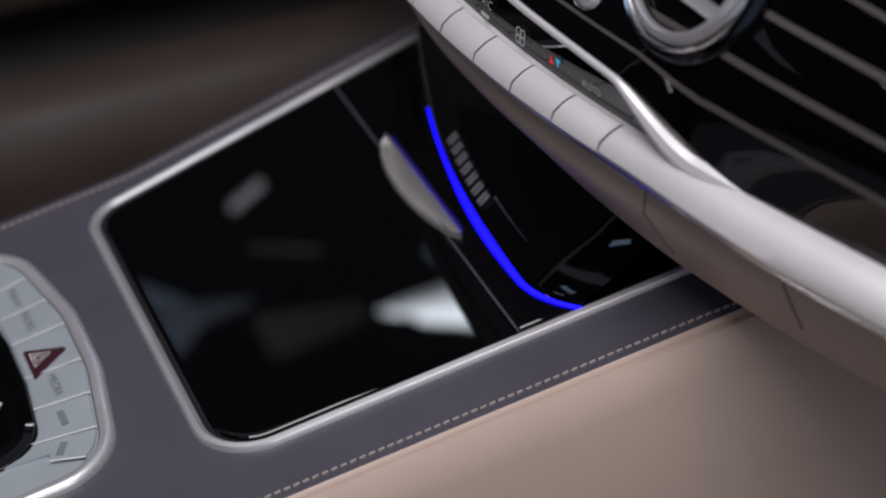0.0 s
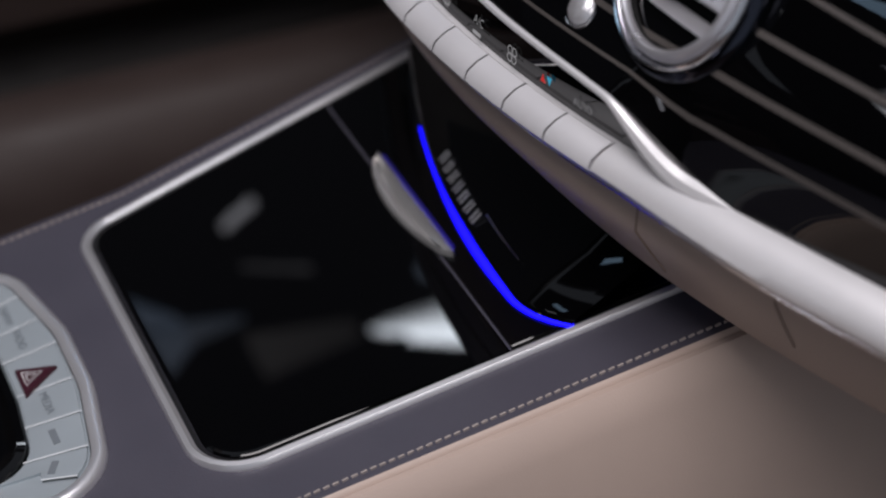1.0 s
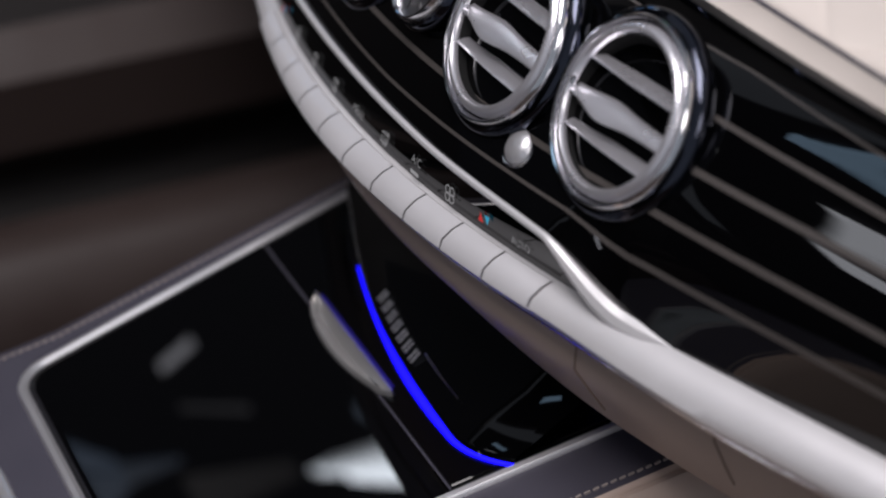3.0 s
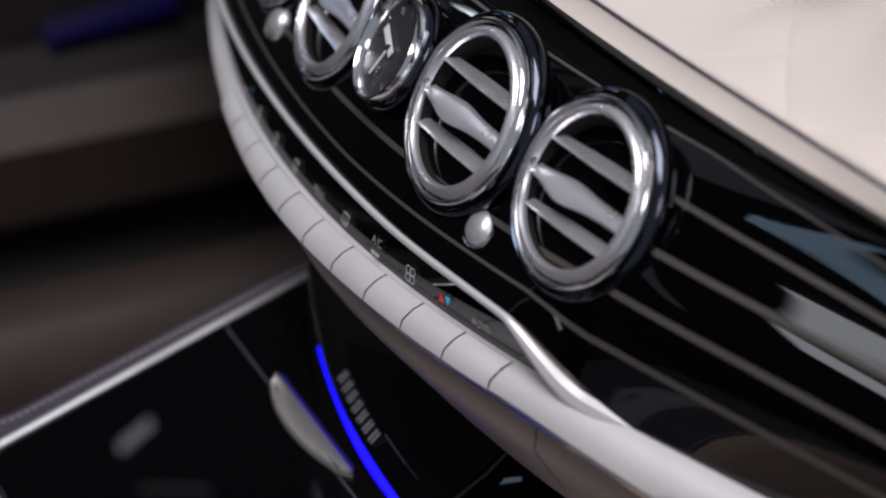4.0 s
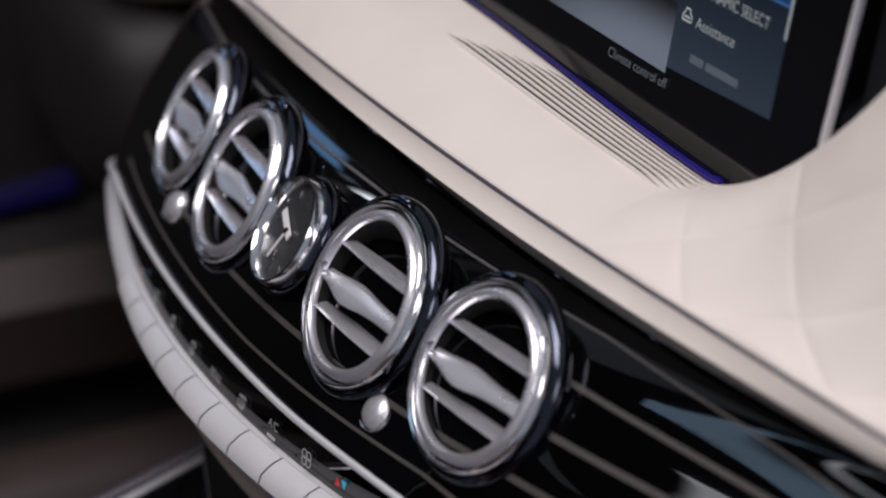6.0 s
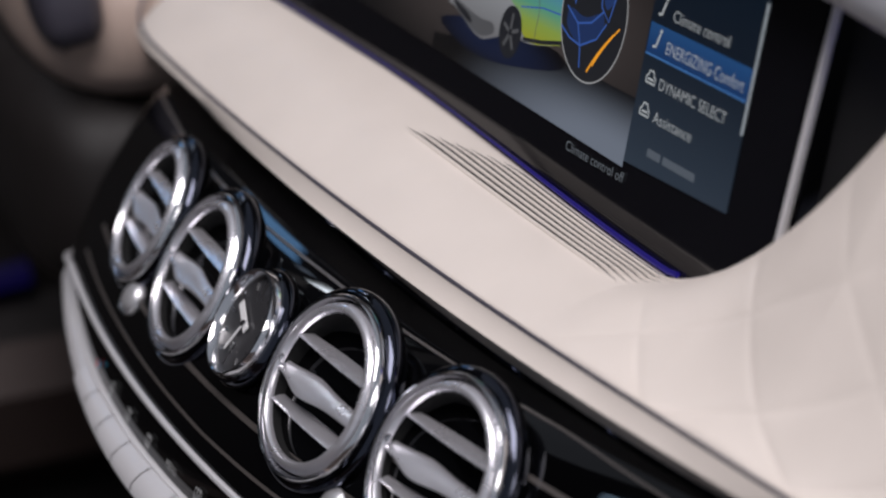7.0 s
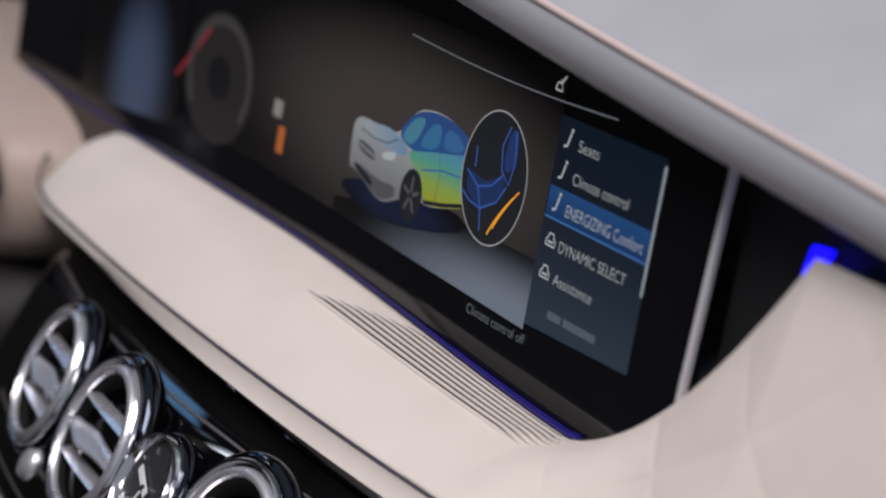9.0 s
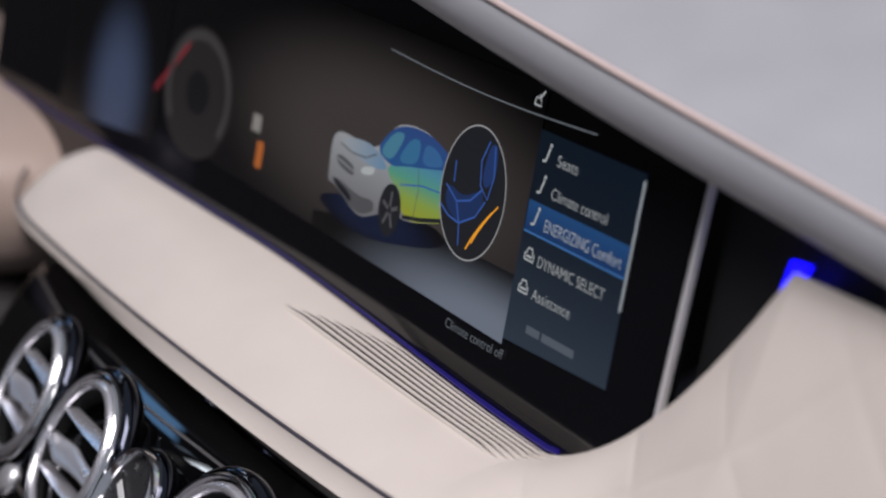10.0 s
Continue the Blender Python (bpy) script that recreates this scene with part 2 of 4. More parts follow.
# brown inlay lines in the lacquered panel
def inlay(x0, x1, share, half):
    rows = []
    for x in spread(x0, x1, 70):
        s = share(x)
        rows.append([on_panel(x, s - half, -0.0002), on_panel(x, s - half, 0.0003), on_panel(x, s + half, 0.0003), on_panel(x, s + half, -0.0002)])
    part("inlay_line", skin(rows), INLAY, dash)


inlay(-0.29, 0.5, lambda x: 0.762 + 0.2 * min(x, 0.09) + 0.3 * min(x, 0.0) - 1.9 * max(0.0, min(x, 0.28) - 0.165), 0.008)
inlay(0.146, 0.5, lambda x: 0.519 - 0.5 * (min(x, 0.36) - 0.16), 0.009)
inlay(0.06, 0.5, lambda x: 0.374 - 0.1 * (x - 0.09), 0.009)
inlay(-0.2, 0.5, lambda x: 0.222 + 0.13 * min(x, 0.13), 0.008)
inlay(-0.2, 0.5, lambda x: 0.098 + 0.22 * min(max(x, 0.0), 0.17), 0.0055)
# dark chrome moulding under the leather's lip
part("moulding", tube([on_panel(x, 0.95 - 1.0 * max(0.0, min(x, 0.3) - 0.17), 0.0006) for x in PS], 0.0011, 8), DARKCHROME, dash, "dark chrome moulding")

# leather roll and shelf below the screen, running up beside it on the passenger side
C10, S10 = math.cos(radians(10)), math.sin(radians(10))


def on_screen(v, d=0.0):
    """y and z of a place v metres up the screen's plane, d metres in front of it."""
    return (0.22 + v * S10 - d * C10, 0.30 + v * C10 + d * S10)


def opening(x):
    """Lower edge of the screen's opening, up the screen's plane."""
    s = min(1.0, max(0.0, (x - 0.128) / 0.107))
    return -0.0650 - 0.0115 * step(-0.12, 0.15, x) + 0.0975 * (0.42 * s + 0.58 * s * s) - 0.0030 * math.sin(math.pi * s)


PROFILE = spread(0, 1, 72)


def quilt(x, w):
    """Depth of the diamond quilting, whose seams cross at right angles and fade beside the roll."""
    fx, fw = (w + 0.75 * x - 0.143) / 0.057, (w - 0.78 * x + 0.1055) / 0.0475
    dx, dw = abs(fx - round(fx)) * 0.0456, abs(fw - round(fw)) * 0.0375
    groove = max(math.exp(-(dx / 0.0016) ** 2), math.exp(-(dw / 0.0016) ** 2))
    puff = 0.0010 * (1 - (2 * abs(fx - math.floor(fx) - 0.5)) ** 2) * (1 - (2 * abs(fw - math.floor(fw) - 0.5)) ** 2)
    return (puff - 0.0005 * groove) * step(0.115, 0.18, x)


def shelf(x, s):
    """The leather between the piping (s = 0) and the screen's opening (s = 1)."""
    w0, e = welt(x), on_screen(opening(x), 0.004)
    y = w0[0] + 0.0016 + (e[0] - w0[0] - 0.0016) * s
    bend = 1 + 0.7 * step(0.13, 0.2, x) * (1 - step(0.25, 0.4, x))
    z = w0[1] + 0.0004 + (e[1] - w0[1] - 0.0004) * s ** bend + 0.005 * math.sin(math.pi * s) * (1 - 0.6 * step(0.1, 0.2, x))
    long = math.hypot(e[0] - w0[0], e[1] - w0[1])
    return (x, y, z + quilt(x, s * long) * (1 - step(0.9, 1, s)))


rows = []
for x in spread(-0.345, -0.12, 40)[:-1] + spread(-0.12, 0.08, 110)[:-1] + spread(0.08, 0.33, 280)[:-1] + spread(0.33, 0.55, 60):
    w0, e = welt(x), on_screen(opening(x), 0.004)
    row = [(x, panel_top(x)[0] + 0.004, panel_top(x)[1] + 0.0002), (x, panel_top(x)[0] - 0.003, panel_top(x)[1] + 0.0012), (x, *lip(x)), (x, w0[0] - 0.0015, w0[1] - 0.0045), (x, w0[0] - 0.0004, w0[1] - 0.0012), (x, w0[0] + 0.0010, w0[1] - 0.0011), (x, w0[0] + 0.0016, w0[1] + 0.0004)]
    row += [shelf(x, s) for s in PROFILE[1:]]
    row.append((x, e[0] + 0.006, e[1] - 0.003))
    row.append((x, e[0] + 0.02, e[1] - 0.012))
    rows.append([(px, py, pz - 9.0 * max(0.0, -0.27 - x) ** 2) for px, py, pz in row])
part("top_leather", skin(rows), CREAM, dash, "cream quilted leather upper dashboard")
part("piping", tube([(x, welt(x)[0] + 0.0003, welt(x)[1] - 0.0006) for x in spread(-0.345, 0.55, 120)], 0.0008, 6), TAUPE, dash, "thin grey piping")

# hood over the screens
def hood_z(x):
    return 0.3505 - 0.14 * (max(x, -0.12) - 0.134)


def hood_rail(dy, dz):
    return lambda x: (0.2 + dy + bow(x, 0, 3.0, wrap=0.0), hood_z(x) + dz)


hood = thing("instrument_hood", "grey leather hood with pale piping over the screens", "dashboard hood")
part("hood_leather", loft([hood_rail(*p) for p in ((0.05, 0.006), (0.012, 0.0), (0.004, 0.001), (0.0, 0.004), (-0.0015, 0.010), (-0.001, 0.016), (0.001, 0.020), (0.006, 0.0235), (0.03, 0.031), (0.09, 0.044), (0.2, 0.060), (0.45, 0.085), (1.3, 0.16))], XS), GREY, hood)
part("hood_piping", tube([(x, hood_rail(0.0008, 0.0202)(x)[0], hood_rail(0, 0.0206)(x)[1]) for x in XS], 0.0013, 8), PINK, hood, "pale pink piping")

# slotted loudspeaker grille on the shelf
grille = thing("speaker_grille", "cream slotted loudspeaker grille in the leather shelf", "speaker")
for i in range(7):
    s0 = 0.645 + i * 0.050
    a, b = -0.040 + i * 0.0085, 0.126 + i * 0.0030
    xs = spread(a, b, 40)
    ends = [min(1.0, (x - a) / 0.016, (b - x) / 0.016) for x in xs]
    ridge = [[Vector(shelf(x, s0 + ds)) + Vector((0, 0, dz * max(0.0, e) - 0.0001)) for ds, dz in ((-0.004, -0.0001), (0.0, 0.0010), (0.010, 0.0013), (0.020, 0.0010), (0.024, -0.0001))] for x, e in zip(xs, ends)]
    part("slat", skin(ridge), CREAM, grille)
    slot = [[Vector(shelf(x, s0 + 0.024 + ds * max(0.0, e))) + Vector((0, 0, 0.0006 * max(0.0, e) - 0.00005)) for ds in (0.0, 0.019)] for x, e in zip(xs, ends)]
    part("slot", skin(slot), GAP, grille, "dark slot")

# ---- air vents ----
def make_vent():
    v = thing("air_vent", "round air vent with polished chrome ring and satin slats", "air vent", "dashboard air vents")
    part("outer_ring", revolve([(0.0354, -0.010), (0.0356, -0.0035), (0.0352, -0.0016), (0.0345, -0.0008), (0.0337, -0.0011), (0.0332, -0.0022), (0.0330, -0.006)]), CHROME, v, "polished chrome ring")
    part("inner_ring", revolve([(0.0325, -0.0065), (0.0323, -0.0034), (0.0318, -0.0018), (0.0309, -0.0006), (0.0298, 0.0000), (0.0289, -0.0001), (0.0283, -0.0009), (0.0279, -0.0020), (0.0278, -0.0028)]), SLAT, v, "satin silver ring")
    part("housing", revolve([(0.0322, -0.0055), (0.0356, -0.0046), (0.0368, -0.0038), (0.0381, -0.0044), (0.0390, -0.0062), (0.0392, -0.0085), (0.0384, -0.0112), (0.0355, -0.0145), (0.028, -0.019), (0.018, -0.03)]), DARKCHROME, v, "dark chrome housing")
    part("throat", revolve([(0.0279, -0.0026), (0.0272, -0.012), (0.0175, -0.0175), (0.0001, -0.0185)]), THROAT, v, "black throat")
    for y in (0.0122, -0.0132):
        half = math.sqrt(0.0280 ** 2 - y * y)
        rows = []
        for s in spread(-1, 1, 14):
            wide = 0.0012 + 0.0010 * step(-1, 0.2, s)
            rows.append([(s * half, y + wide * math.cos(a) * 0.95 - 0.0008 * math.sin(a), -0.0042 - 0.0026 * math.cos(a) + 0.0011 * math.sin(a)) for a in spread(0, 2 * math.pi, 12)[:-1]])
        part("slat", skin(rows, closed=True, caps=True), SLAT, v, "satin silver slat")
    rows = []
    for s in spread(-1, 1, 26):
        wide = 0.0015 + 0.0030 * math.exp(-((s + 0.22) / 0.48) ** 2) + 0.0010 * step(-0.2, 0.6, s)
        rows.append([(s * 0.0277, -0.0012 - wide * 0.3 + wide * math.cos(a) - 0.0010 * math.sin(a), -0.0030 - wide * 0.7 * math.cos(a) + 0.0016 * math.sin(a)) for a in spread(0, 2 * math.pi, 14)[:-1]])
    part("centre_slat", skin(rows, closed=True, caps=True), SLAT, v, "broad satin slat with a grip")
    part("grip_stud", box((0.0022, 0.003, 0.002), pose(-0.0272, 0.0005, -0.0005), 0.0006), CHROME, v)
    return v


vent = make_vent()
PHI = 61
spots = ((0.1334, 0.1082, 0.1753, 4.3, 0.965), (0.061, 0.0988, 0.1773, 0.4, 1.0), (-0.0608, 0.0996, 0.1764, -7.4, 0.985), (-0.135, 0.1086, 0.1771, -11.0, 0.93))
poses = [Matrix.Translation((x, y, z)) @ pose(0, 0, 0, 0, 0, yaw) @ pose(0, 0, 0, PHI, 0, 2) @ Matrix.Scale(k, 4) for x, y, z, yaw, k in spots]
vent.matrix_basis = poses[0]
for m in poses[1:]:
    copy_thing(vent, m @ Matrix.Scale(1 / spots[0][4], 4))
for x, y, z in ((0.092, 0.0915, 0.1462), (-0.113, 0.0935, 0.1475)):
    k = thing("vent_knob", "small domed satin silver vent knob", "knob", "vent knobs")
    k.matrix_basis = pose(x, y, z, 48)
    part("dome", revolve([(0.0001, 0.0026), (0.003, 0.0023), (0.0055, 0.0013), (0.0068, -0.0004), (0.007, -0.002)], 32), SATIN, k)
    part("collar", revolve([(0.007, -0.0012), (0.0082, -0.0006), (0.0086, -0.002), (0.0086, -0.008)], 32), CHROME, k, "chrome collar")

# ---- clock ----
clock = thing("analogue_clock", "round analogue clock with dark dial and chrome ring", "clock")
clock.matrix_basis = Matrix.Translation((0.0, 0.0959, 0.1791)) @ pose(0, 0, 0, 0, 0, -6) @ pose(0, 0, 0, 58) @ Matrix.Scale(0.94, 4)
part("bezel", revolve([(0.0236, -0.008), (0.0238, -0.002), (0.0231, 0.0004), (0.0222, 0.0006), (0.0212, -0.0006), (0.0206, -0.0035)]), CHROME, clock, "polished chrome bezel")
part("housing", revolve([(0.0222, -0.004), (0.0240, -0.0042), (0.0250, -0.0040), (0.0260, -0.0056), (0.0264, -0.0080), (0.0256, -0.0110), (0.022, -0.015), (0.012, -0.02)]), DARKCHROME, clock, "dark chrome housing")
part("dial", revolve([(0.0210, -0.0035), (0.0001, -0.0036)]), DIAL, clock)
for i in range(12):
    a = i * math.pi / 6
    long = 0.0048 if i % 3 == 0 else 0.0032
    part("hour_mark", box((0.0011, long, 0.0004), pose(0.0165 * math.sin(a), 0.0165 * math.cos(a), -0.0031, 0, 0, -30 * i)), CHROME, clock, smooth=False)
part("hour_hand", box((0.0034, 0.0175, 0.0006), pose(0, 0, -0.0024, 0, 0, 68) @ Matrix.Translation((0, 0.0045, 0)), 0.0001), WHITE, clock, "white hour hand")
part("minute_hand", box((0.0013, 0.0150, 0.0005), pose(0, 0, -0.0018, 0, 0, 163) @ Matrix.Translation((0, 0.0070, 0)), 0.0001), WHITE, clock, "white minute hand")
part("hub", revolve([(0.0001, -0.001), (0.0014, -0.0012), (0.0016, -0.0032)], 20), CHROME, clock)
for k in range(3):
    part("emblem_bar", box((0.0042 - k * 0.0008, 0.0009, 0.0004), pose(0, -0.0095 - k * 0.0017, -0.003)), CHROME, clock, smooth=False)

# ---- climate strip symbols ----
def on_strip(x, s=0.38):
    a, b = band_top(x), panel_low(x)
    y, z = lerp(a, b, s)
    yaw = math.degrees(math.atan(x / 0.5))
    return pose(x, y - 0.0009, z + 0.0006, math.degrees(math.atan2(b[1] - a[1], b[0] - a[0])), 0, yaw)


def symbol(x, kind):
    e = new("symbol")
    e.parent, e.matrix_local = strip_marks, on_strip(x)
    if kind in ("A/C", "MENU", "AUTO"):
        w = 0.0075 if kind == "A/C" else 0.0105
        letters(kind, w, 0.0034, ICON, e, pose(-w / 2, 0.0005 if kind == "A/C" else -0.0017, 0))
        if kind == "A/C":
            part("underline", box((0.006, 0.0013, 0.0002), pose(0, -0.0028, 0)), ICON, e, smooth=False)
    elif kind == "fan":
        for k in range(4):
            a = math.pi / 4 + k * math.pi / 2
            ring = [(0.0020 * math.cos(a) + 0.0016 * math.cos(b), 0.0020 * math.sin(a) + 0.0016 * math.sin(b)) for b in spread(0, 2 * math.pi, 16)]
            part("blade", stroke(ring, 0.0005), ICON, e, smooth=False)
    elif kind == "warmer":
        part("red_arrow", flat([(-0.0036, -0.0016), (-0.0004, -0.0016), (-0.0020, 0.0022)]), ICON_RED, e, "red triangle", smooth=False)
        part("blue_arrow", flat([(0.0004, 0.0022), (0.0020, -0.0016), (0.0036, 0.0022)]), ICON_BLUE, e, "blue triangle", smooth=False)
    else:
        part("window_outline", stroke([(-0.003, -0.002), (0.002, -0.002), (0.003, 0.002), (-0.003, 0.002), (-0.003, -0.002)], 0.0005), ICON, e, smooth=False)
        part("heat_line", stroke([(-0.001, -0.0032), (-0.0002, -0.001), (-0.001, 0.0008), (-0.0002, 0.003)], 0.0005), ICON, e, smooth=False)
        part("heat_line", stroke([(0.001, -0.0032), (0.0018, -0.001), (0.001, 0.0008), (0.0018, 0.003)], 0.0005), ICON, e, smooth=False)


strip_marks = thing("climate_symbols", "lit grey climate control symbols on black strip", "control symbols")
for i, kind in enumerate(("AUTO", "warmer", "fan", "A/C", "rear", "MENU", "front", "air", "fan", "warmer")):
    symbol((0.1125, 0.0900)[i] if i < 2 else 0.1185 - i * 0.0259, kind)

# ---- screens ----
screen = thing("wide_screen", "wide black glass screen showing a vehicle menu", "screen")
screen.matrix_basis = Matrix(((1, 0, 0, 0), (0, S10, -C10, 0.22), (0, C10, S10, 0.30), (0, 0, 0, 1)))
part("glass", box((0.62, 0.145, 0.006), pose(-0.13, -0.0145, -0.0032), 0.0012), SCREENGLASS, screen, "glossy black screen glass")
part("edge_strip", box((0.0025, 0.145, 0.003), pose(0.1805, -0.0145, -0.0008, 0, 0, -2.6), 0.0005), PALE, screen, "satin silver edge strip")
part("recess", box((0.078, 0.14, 0.004), pose(0.2215, -0.03, -0.012)), GAP, screen, "black recess", smooth=False)
part("ambient_line", tube([(x, opening(x) + 0.0012, 0.0012) for x in spread(-0.42, 0.131, 90)], lambda x: 0.0004 + 0.0007 * step(-0.05, 0.12, x), 8), DIMBLUE, screen, "dim blue ambient light line")
part("ambient_end", skin([[(0.2222, 0.0060, z), (0.2262, 0.0225, z), (0.2350, 0.0230, z), (0.2290, 0.0110, z)] for z in (-0.0035, -0.0015)], True, True), BLUE, screen, "blue ambient light end")
UI = 0.0002


def ui(name, bm, material, z=0, parent=None):
    return part(name, bm, material, parent or screen, smooth=False, m=Matrix.Translation((0, 0, UI + z * 0.00003)))


def gradient(name, a, b, axis, lo, hi, power=1.0, mid=None):
    """A lit picture surface whose colour runs from a to b along one of its axes."""
    m = glow(name, a, power)
    nt = m.node_tree
    co, sp, mr, cr = (nt.nodes.new(n) for n in ("ShaderNodeTexCoord", "ShaderNodeSeparateXYZ", "ShaderNodeMapRange", "ShaderNodeValToRGB"))
    mr.inputs[1].default_value, mr.inputs[2].default_value = lo, hi
    cr.color_ramp.elements[0].color, cr.color_ramp.elements[1].color = (*a, 1), (*b, 1)
    for p, c in mid or ():
        cr.color_ramp.elements.new(p).color = (*c, 1)
    nt.links.new(co.outputs["Object"], sp.inputs[0])
    nt.links.new(sp.outputs[axis], mr.inputs[0])
    nt.links.new(mr.outputs[0], cr.inputs[0])
    nt.links.new(cr.outputs[0], nt.nodes["Principled BSDF"].inputs["Emission Color"])
    return m


def halo(name, color, cx, cy, rx, ry, power=1.0, core=0.35):
    """A lit picture surface that fades to black away from its centre."""
    m = glow(name, color, power)
    nt = m.node_tree
    co, mp, ln, cr = (nt.nodes.new(n) for n in ("ShaderNodeTexCoord", "ShaderNodeMapping", "ShaderNodeVectorMath", "ShaderNodeValToRGB"))
    mp.vector_type = "TEXTURE"
    mp.inputs["Location"].default_value, mp.inputs["Scale"].default_value = (cx, cy, 0), (rx, ry, 1)
    ln.operation = "LENGTH"
    cr.color_ramp.interpolation = "EASE"
    cr.color_ramp.elements[0].position, cr.color_ramp.elements[0].color = core, (*color, 1)
    cr.color_ramp.elements[1].color = (0, 0, 0, 1)
    nt.links.new(co.outputs["Object"], mp.inputs["Vector"])
    nt.links.new(mp.outputs[0], ln.inputs[0])
    nt.links.new(ln.outputs["Value"], cr.inputs[0])
    nt.links.new(cr.outputs[0], nt.nodes["Principled BSDF"].inputs["Emission Color"])
    return m


def soften(points, times=2):
    """The outline with its corners cut round."""
    for _ in range(times):
        out = []
        for i, (x, y) in enumerate(points):
            u, v = points[(i + 1) % len(points)]
            out += [(x * 0.78 + u * 0.22, y * 0.78 + v * 0.22), (x * 0.22 + u * 0.78, y * 0.22 + v * 0.78)]
        points = out
    return points


# brownish cabin reflection in the glass, painted as a soft glow
REFLECTION_UI = halo("screen_reflection", (0.038, 0.031, 0.030), -0.02, -0.006, 0.175, 0.055, 1.0, 0.3)
FLOOR_UI = halo("screen_floor", (0.125, 0.145, 0.185), 0.075, -0.050, 0.13, 0.028, 1.0, 0.2)
MENU_UI = gradient("menu_panel", (0.020, 0.031, 0.048), (0.003, 0.007, 0.014), 1, -0.05, 0.0)
BAR_UI = gradient("menu_bar", (0.005, 0.026, 0.095), (0.012, 0.055, 0.16), 1, -0.007, 0.005)
TEXT_UI = glow("menu_text", (0.55, 0.58, 0.60), 0.62)
DIMTEXT_UI = glow("dim_text", (0.25, 0.28, 0.32), 0.5)
FAINT_UI = glow("faint_text", (0.10, 0.12, 0.15), 0.7)
CAR_UI = gradient("pictured_paint", (0.13, 0.13, 0.14), (0.26, 0.27, 0.29), 1, -0.028, -0.002)
SIDE_UI = gradient("pictured_side", (0.24, 0.25, 0.015), (0.04, 0.13, 0.26), 1, -0.024, 0.002, 1.0, ((0.30, (0.19, 0.27, 0.05)), (0.55, (0.07, 0.24, 0.17)), (0.80, (0.06, 0.20, 0.28))))
HOODLIGHT_UI = gradient("pictured_bonnet", (0.24, 0.26, 0.29), (0.10, 0.19, 0.30), 0, -0.050, -0.015)
CABIN_UI = gradient("pictured_cabin", (0.015, 0.07, 0.20), (0.02, 0.05, 0.17), 1, -0.007, 0.010)
DARK_UI = glow("pictured_dark", (0.010, 0.011, 0.014), 1.0)
GREY_UI = glow("pictured_grey", (0.065, 0.066, 0.072), 1.0)
LINE_UI = glow("pictured_blue_line", (0.03, 0.08, 0.30), 1.0)
ORANGE_UI = glow("pictured_orange", (0.85, 0.34, 0.02), 0.9)
LAMP_UI = glow("pictured_lamp", (0.5, 0.14, 0.03), 0.7)
PATCH_UI = halo("left_display", (0.036, 0.050, 0.095), -0.278, -0.036, 0.045, 0.055, 1.0, 0.2)

# this sheet carries the painted cabin reflection behind the menu picture
ui("backdrop", flat([(-0.195, -0.0435), (0.0838, -0.0498), (0.0838, 0.045), (-0.195, 0.045)]), REFLECTION_UI)
ui("floor_glow", flat([(-0.068, -0.0465), (0.0838, -0.0500), (0.0838, -0.024), (0.03, -0.0245), (-0.068, -0.040)]), FLOOR_UI, 1)
ui("menu_panel", flat([(0.0838, -0.0475), (0.1495, -0.0455), (0.1495, 0.030), (0.0838, 0.030)]), MENU_UI, 1)
ui("menu_bar", flat([(0.0845, -0.0066), (0.1478, -0.0066), (0.1478, 0.0046), (0.0845, 0.0046)]), BAR_UI, 2)
ui("bar_edge", flat([(0.0845, -0.0071), (0.1478, -0.0071), (0.1478, -0.0064), (0.0845, -0.0064)]), glow("bar_edge", (0.04, 0.13, 0.33), 1.0), 3)
ui("scroll_bar", flat([(0.1482, -0.018), (0.1495, -0.018), (0.1495, 0.0275), (0.1482, 0.0275)]), glow("scroll", (0.30, 0.33, 0.36), 0.9), 3)
ui("top_line", stroke([(-0.028 + 0.0145 * i, 0.0358 - 0.0022 * math.sin(i * 0.314)) for i in range(11)], 0.0005), DIMTEXT_UI, 2)
for text, x0, x1, v, mt, hgt in (("Seats", 0.0976, 0.1105, 0.0197, TEXT_UI, 0.0042), ("Climate control", 0.0977, 0.1325, 0.0078, TEXT_UI, 0.0042), ("ENERGIZING Comfort", 0.0971, 0.1451, -0.0042, TEXT_UI, 0.0046), ("DYNAMIC SELECT", 0.0971, 0.1389, -0.0172, TEXT_UI, 0.0042), ("Assistance", 0.0973, 0.1218, -0.0290, TEXT_UI, 0.0042), ("Climate control off", 0.0457, 0.0867, -0.0552, DIMTEXT_UI, 0.0038)):
    letters(text, x1 - x0, hgt, mt, screen, pose(x0, v, UI + 0.0004), "menu_text")
for x0, x1 in ((0.0973, 0.106), (0.1075, 0.128)):
    ui("faint_text_bar", flat([(x0, -0.0415), (x1, -0.0415), (x1, -0.0385), (x0, -0.0385)]), FAINT_UI, 3)
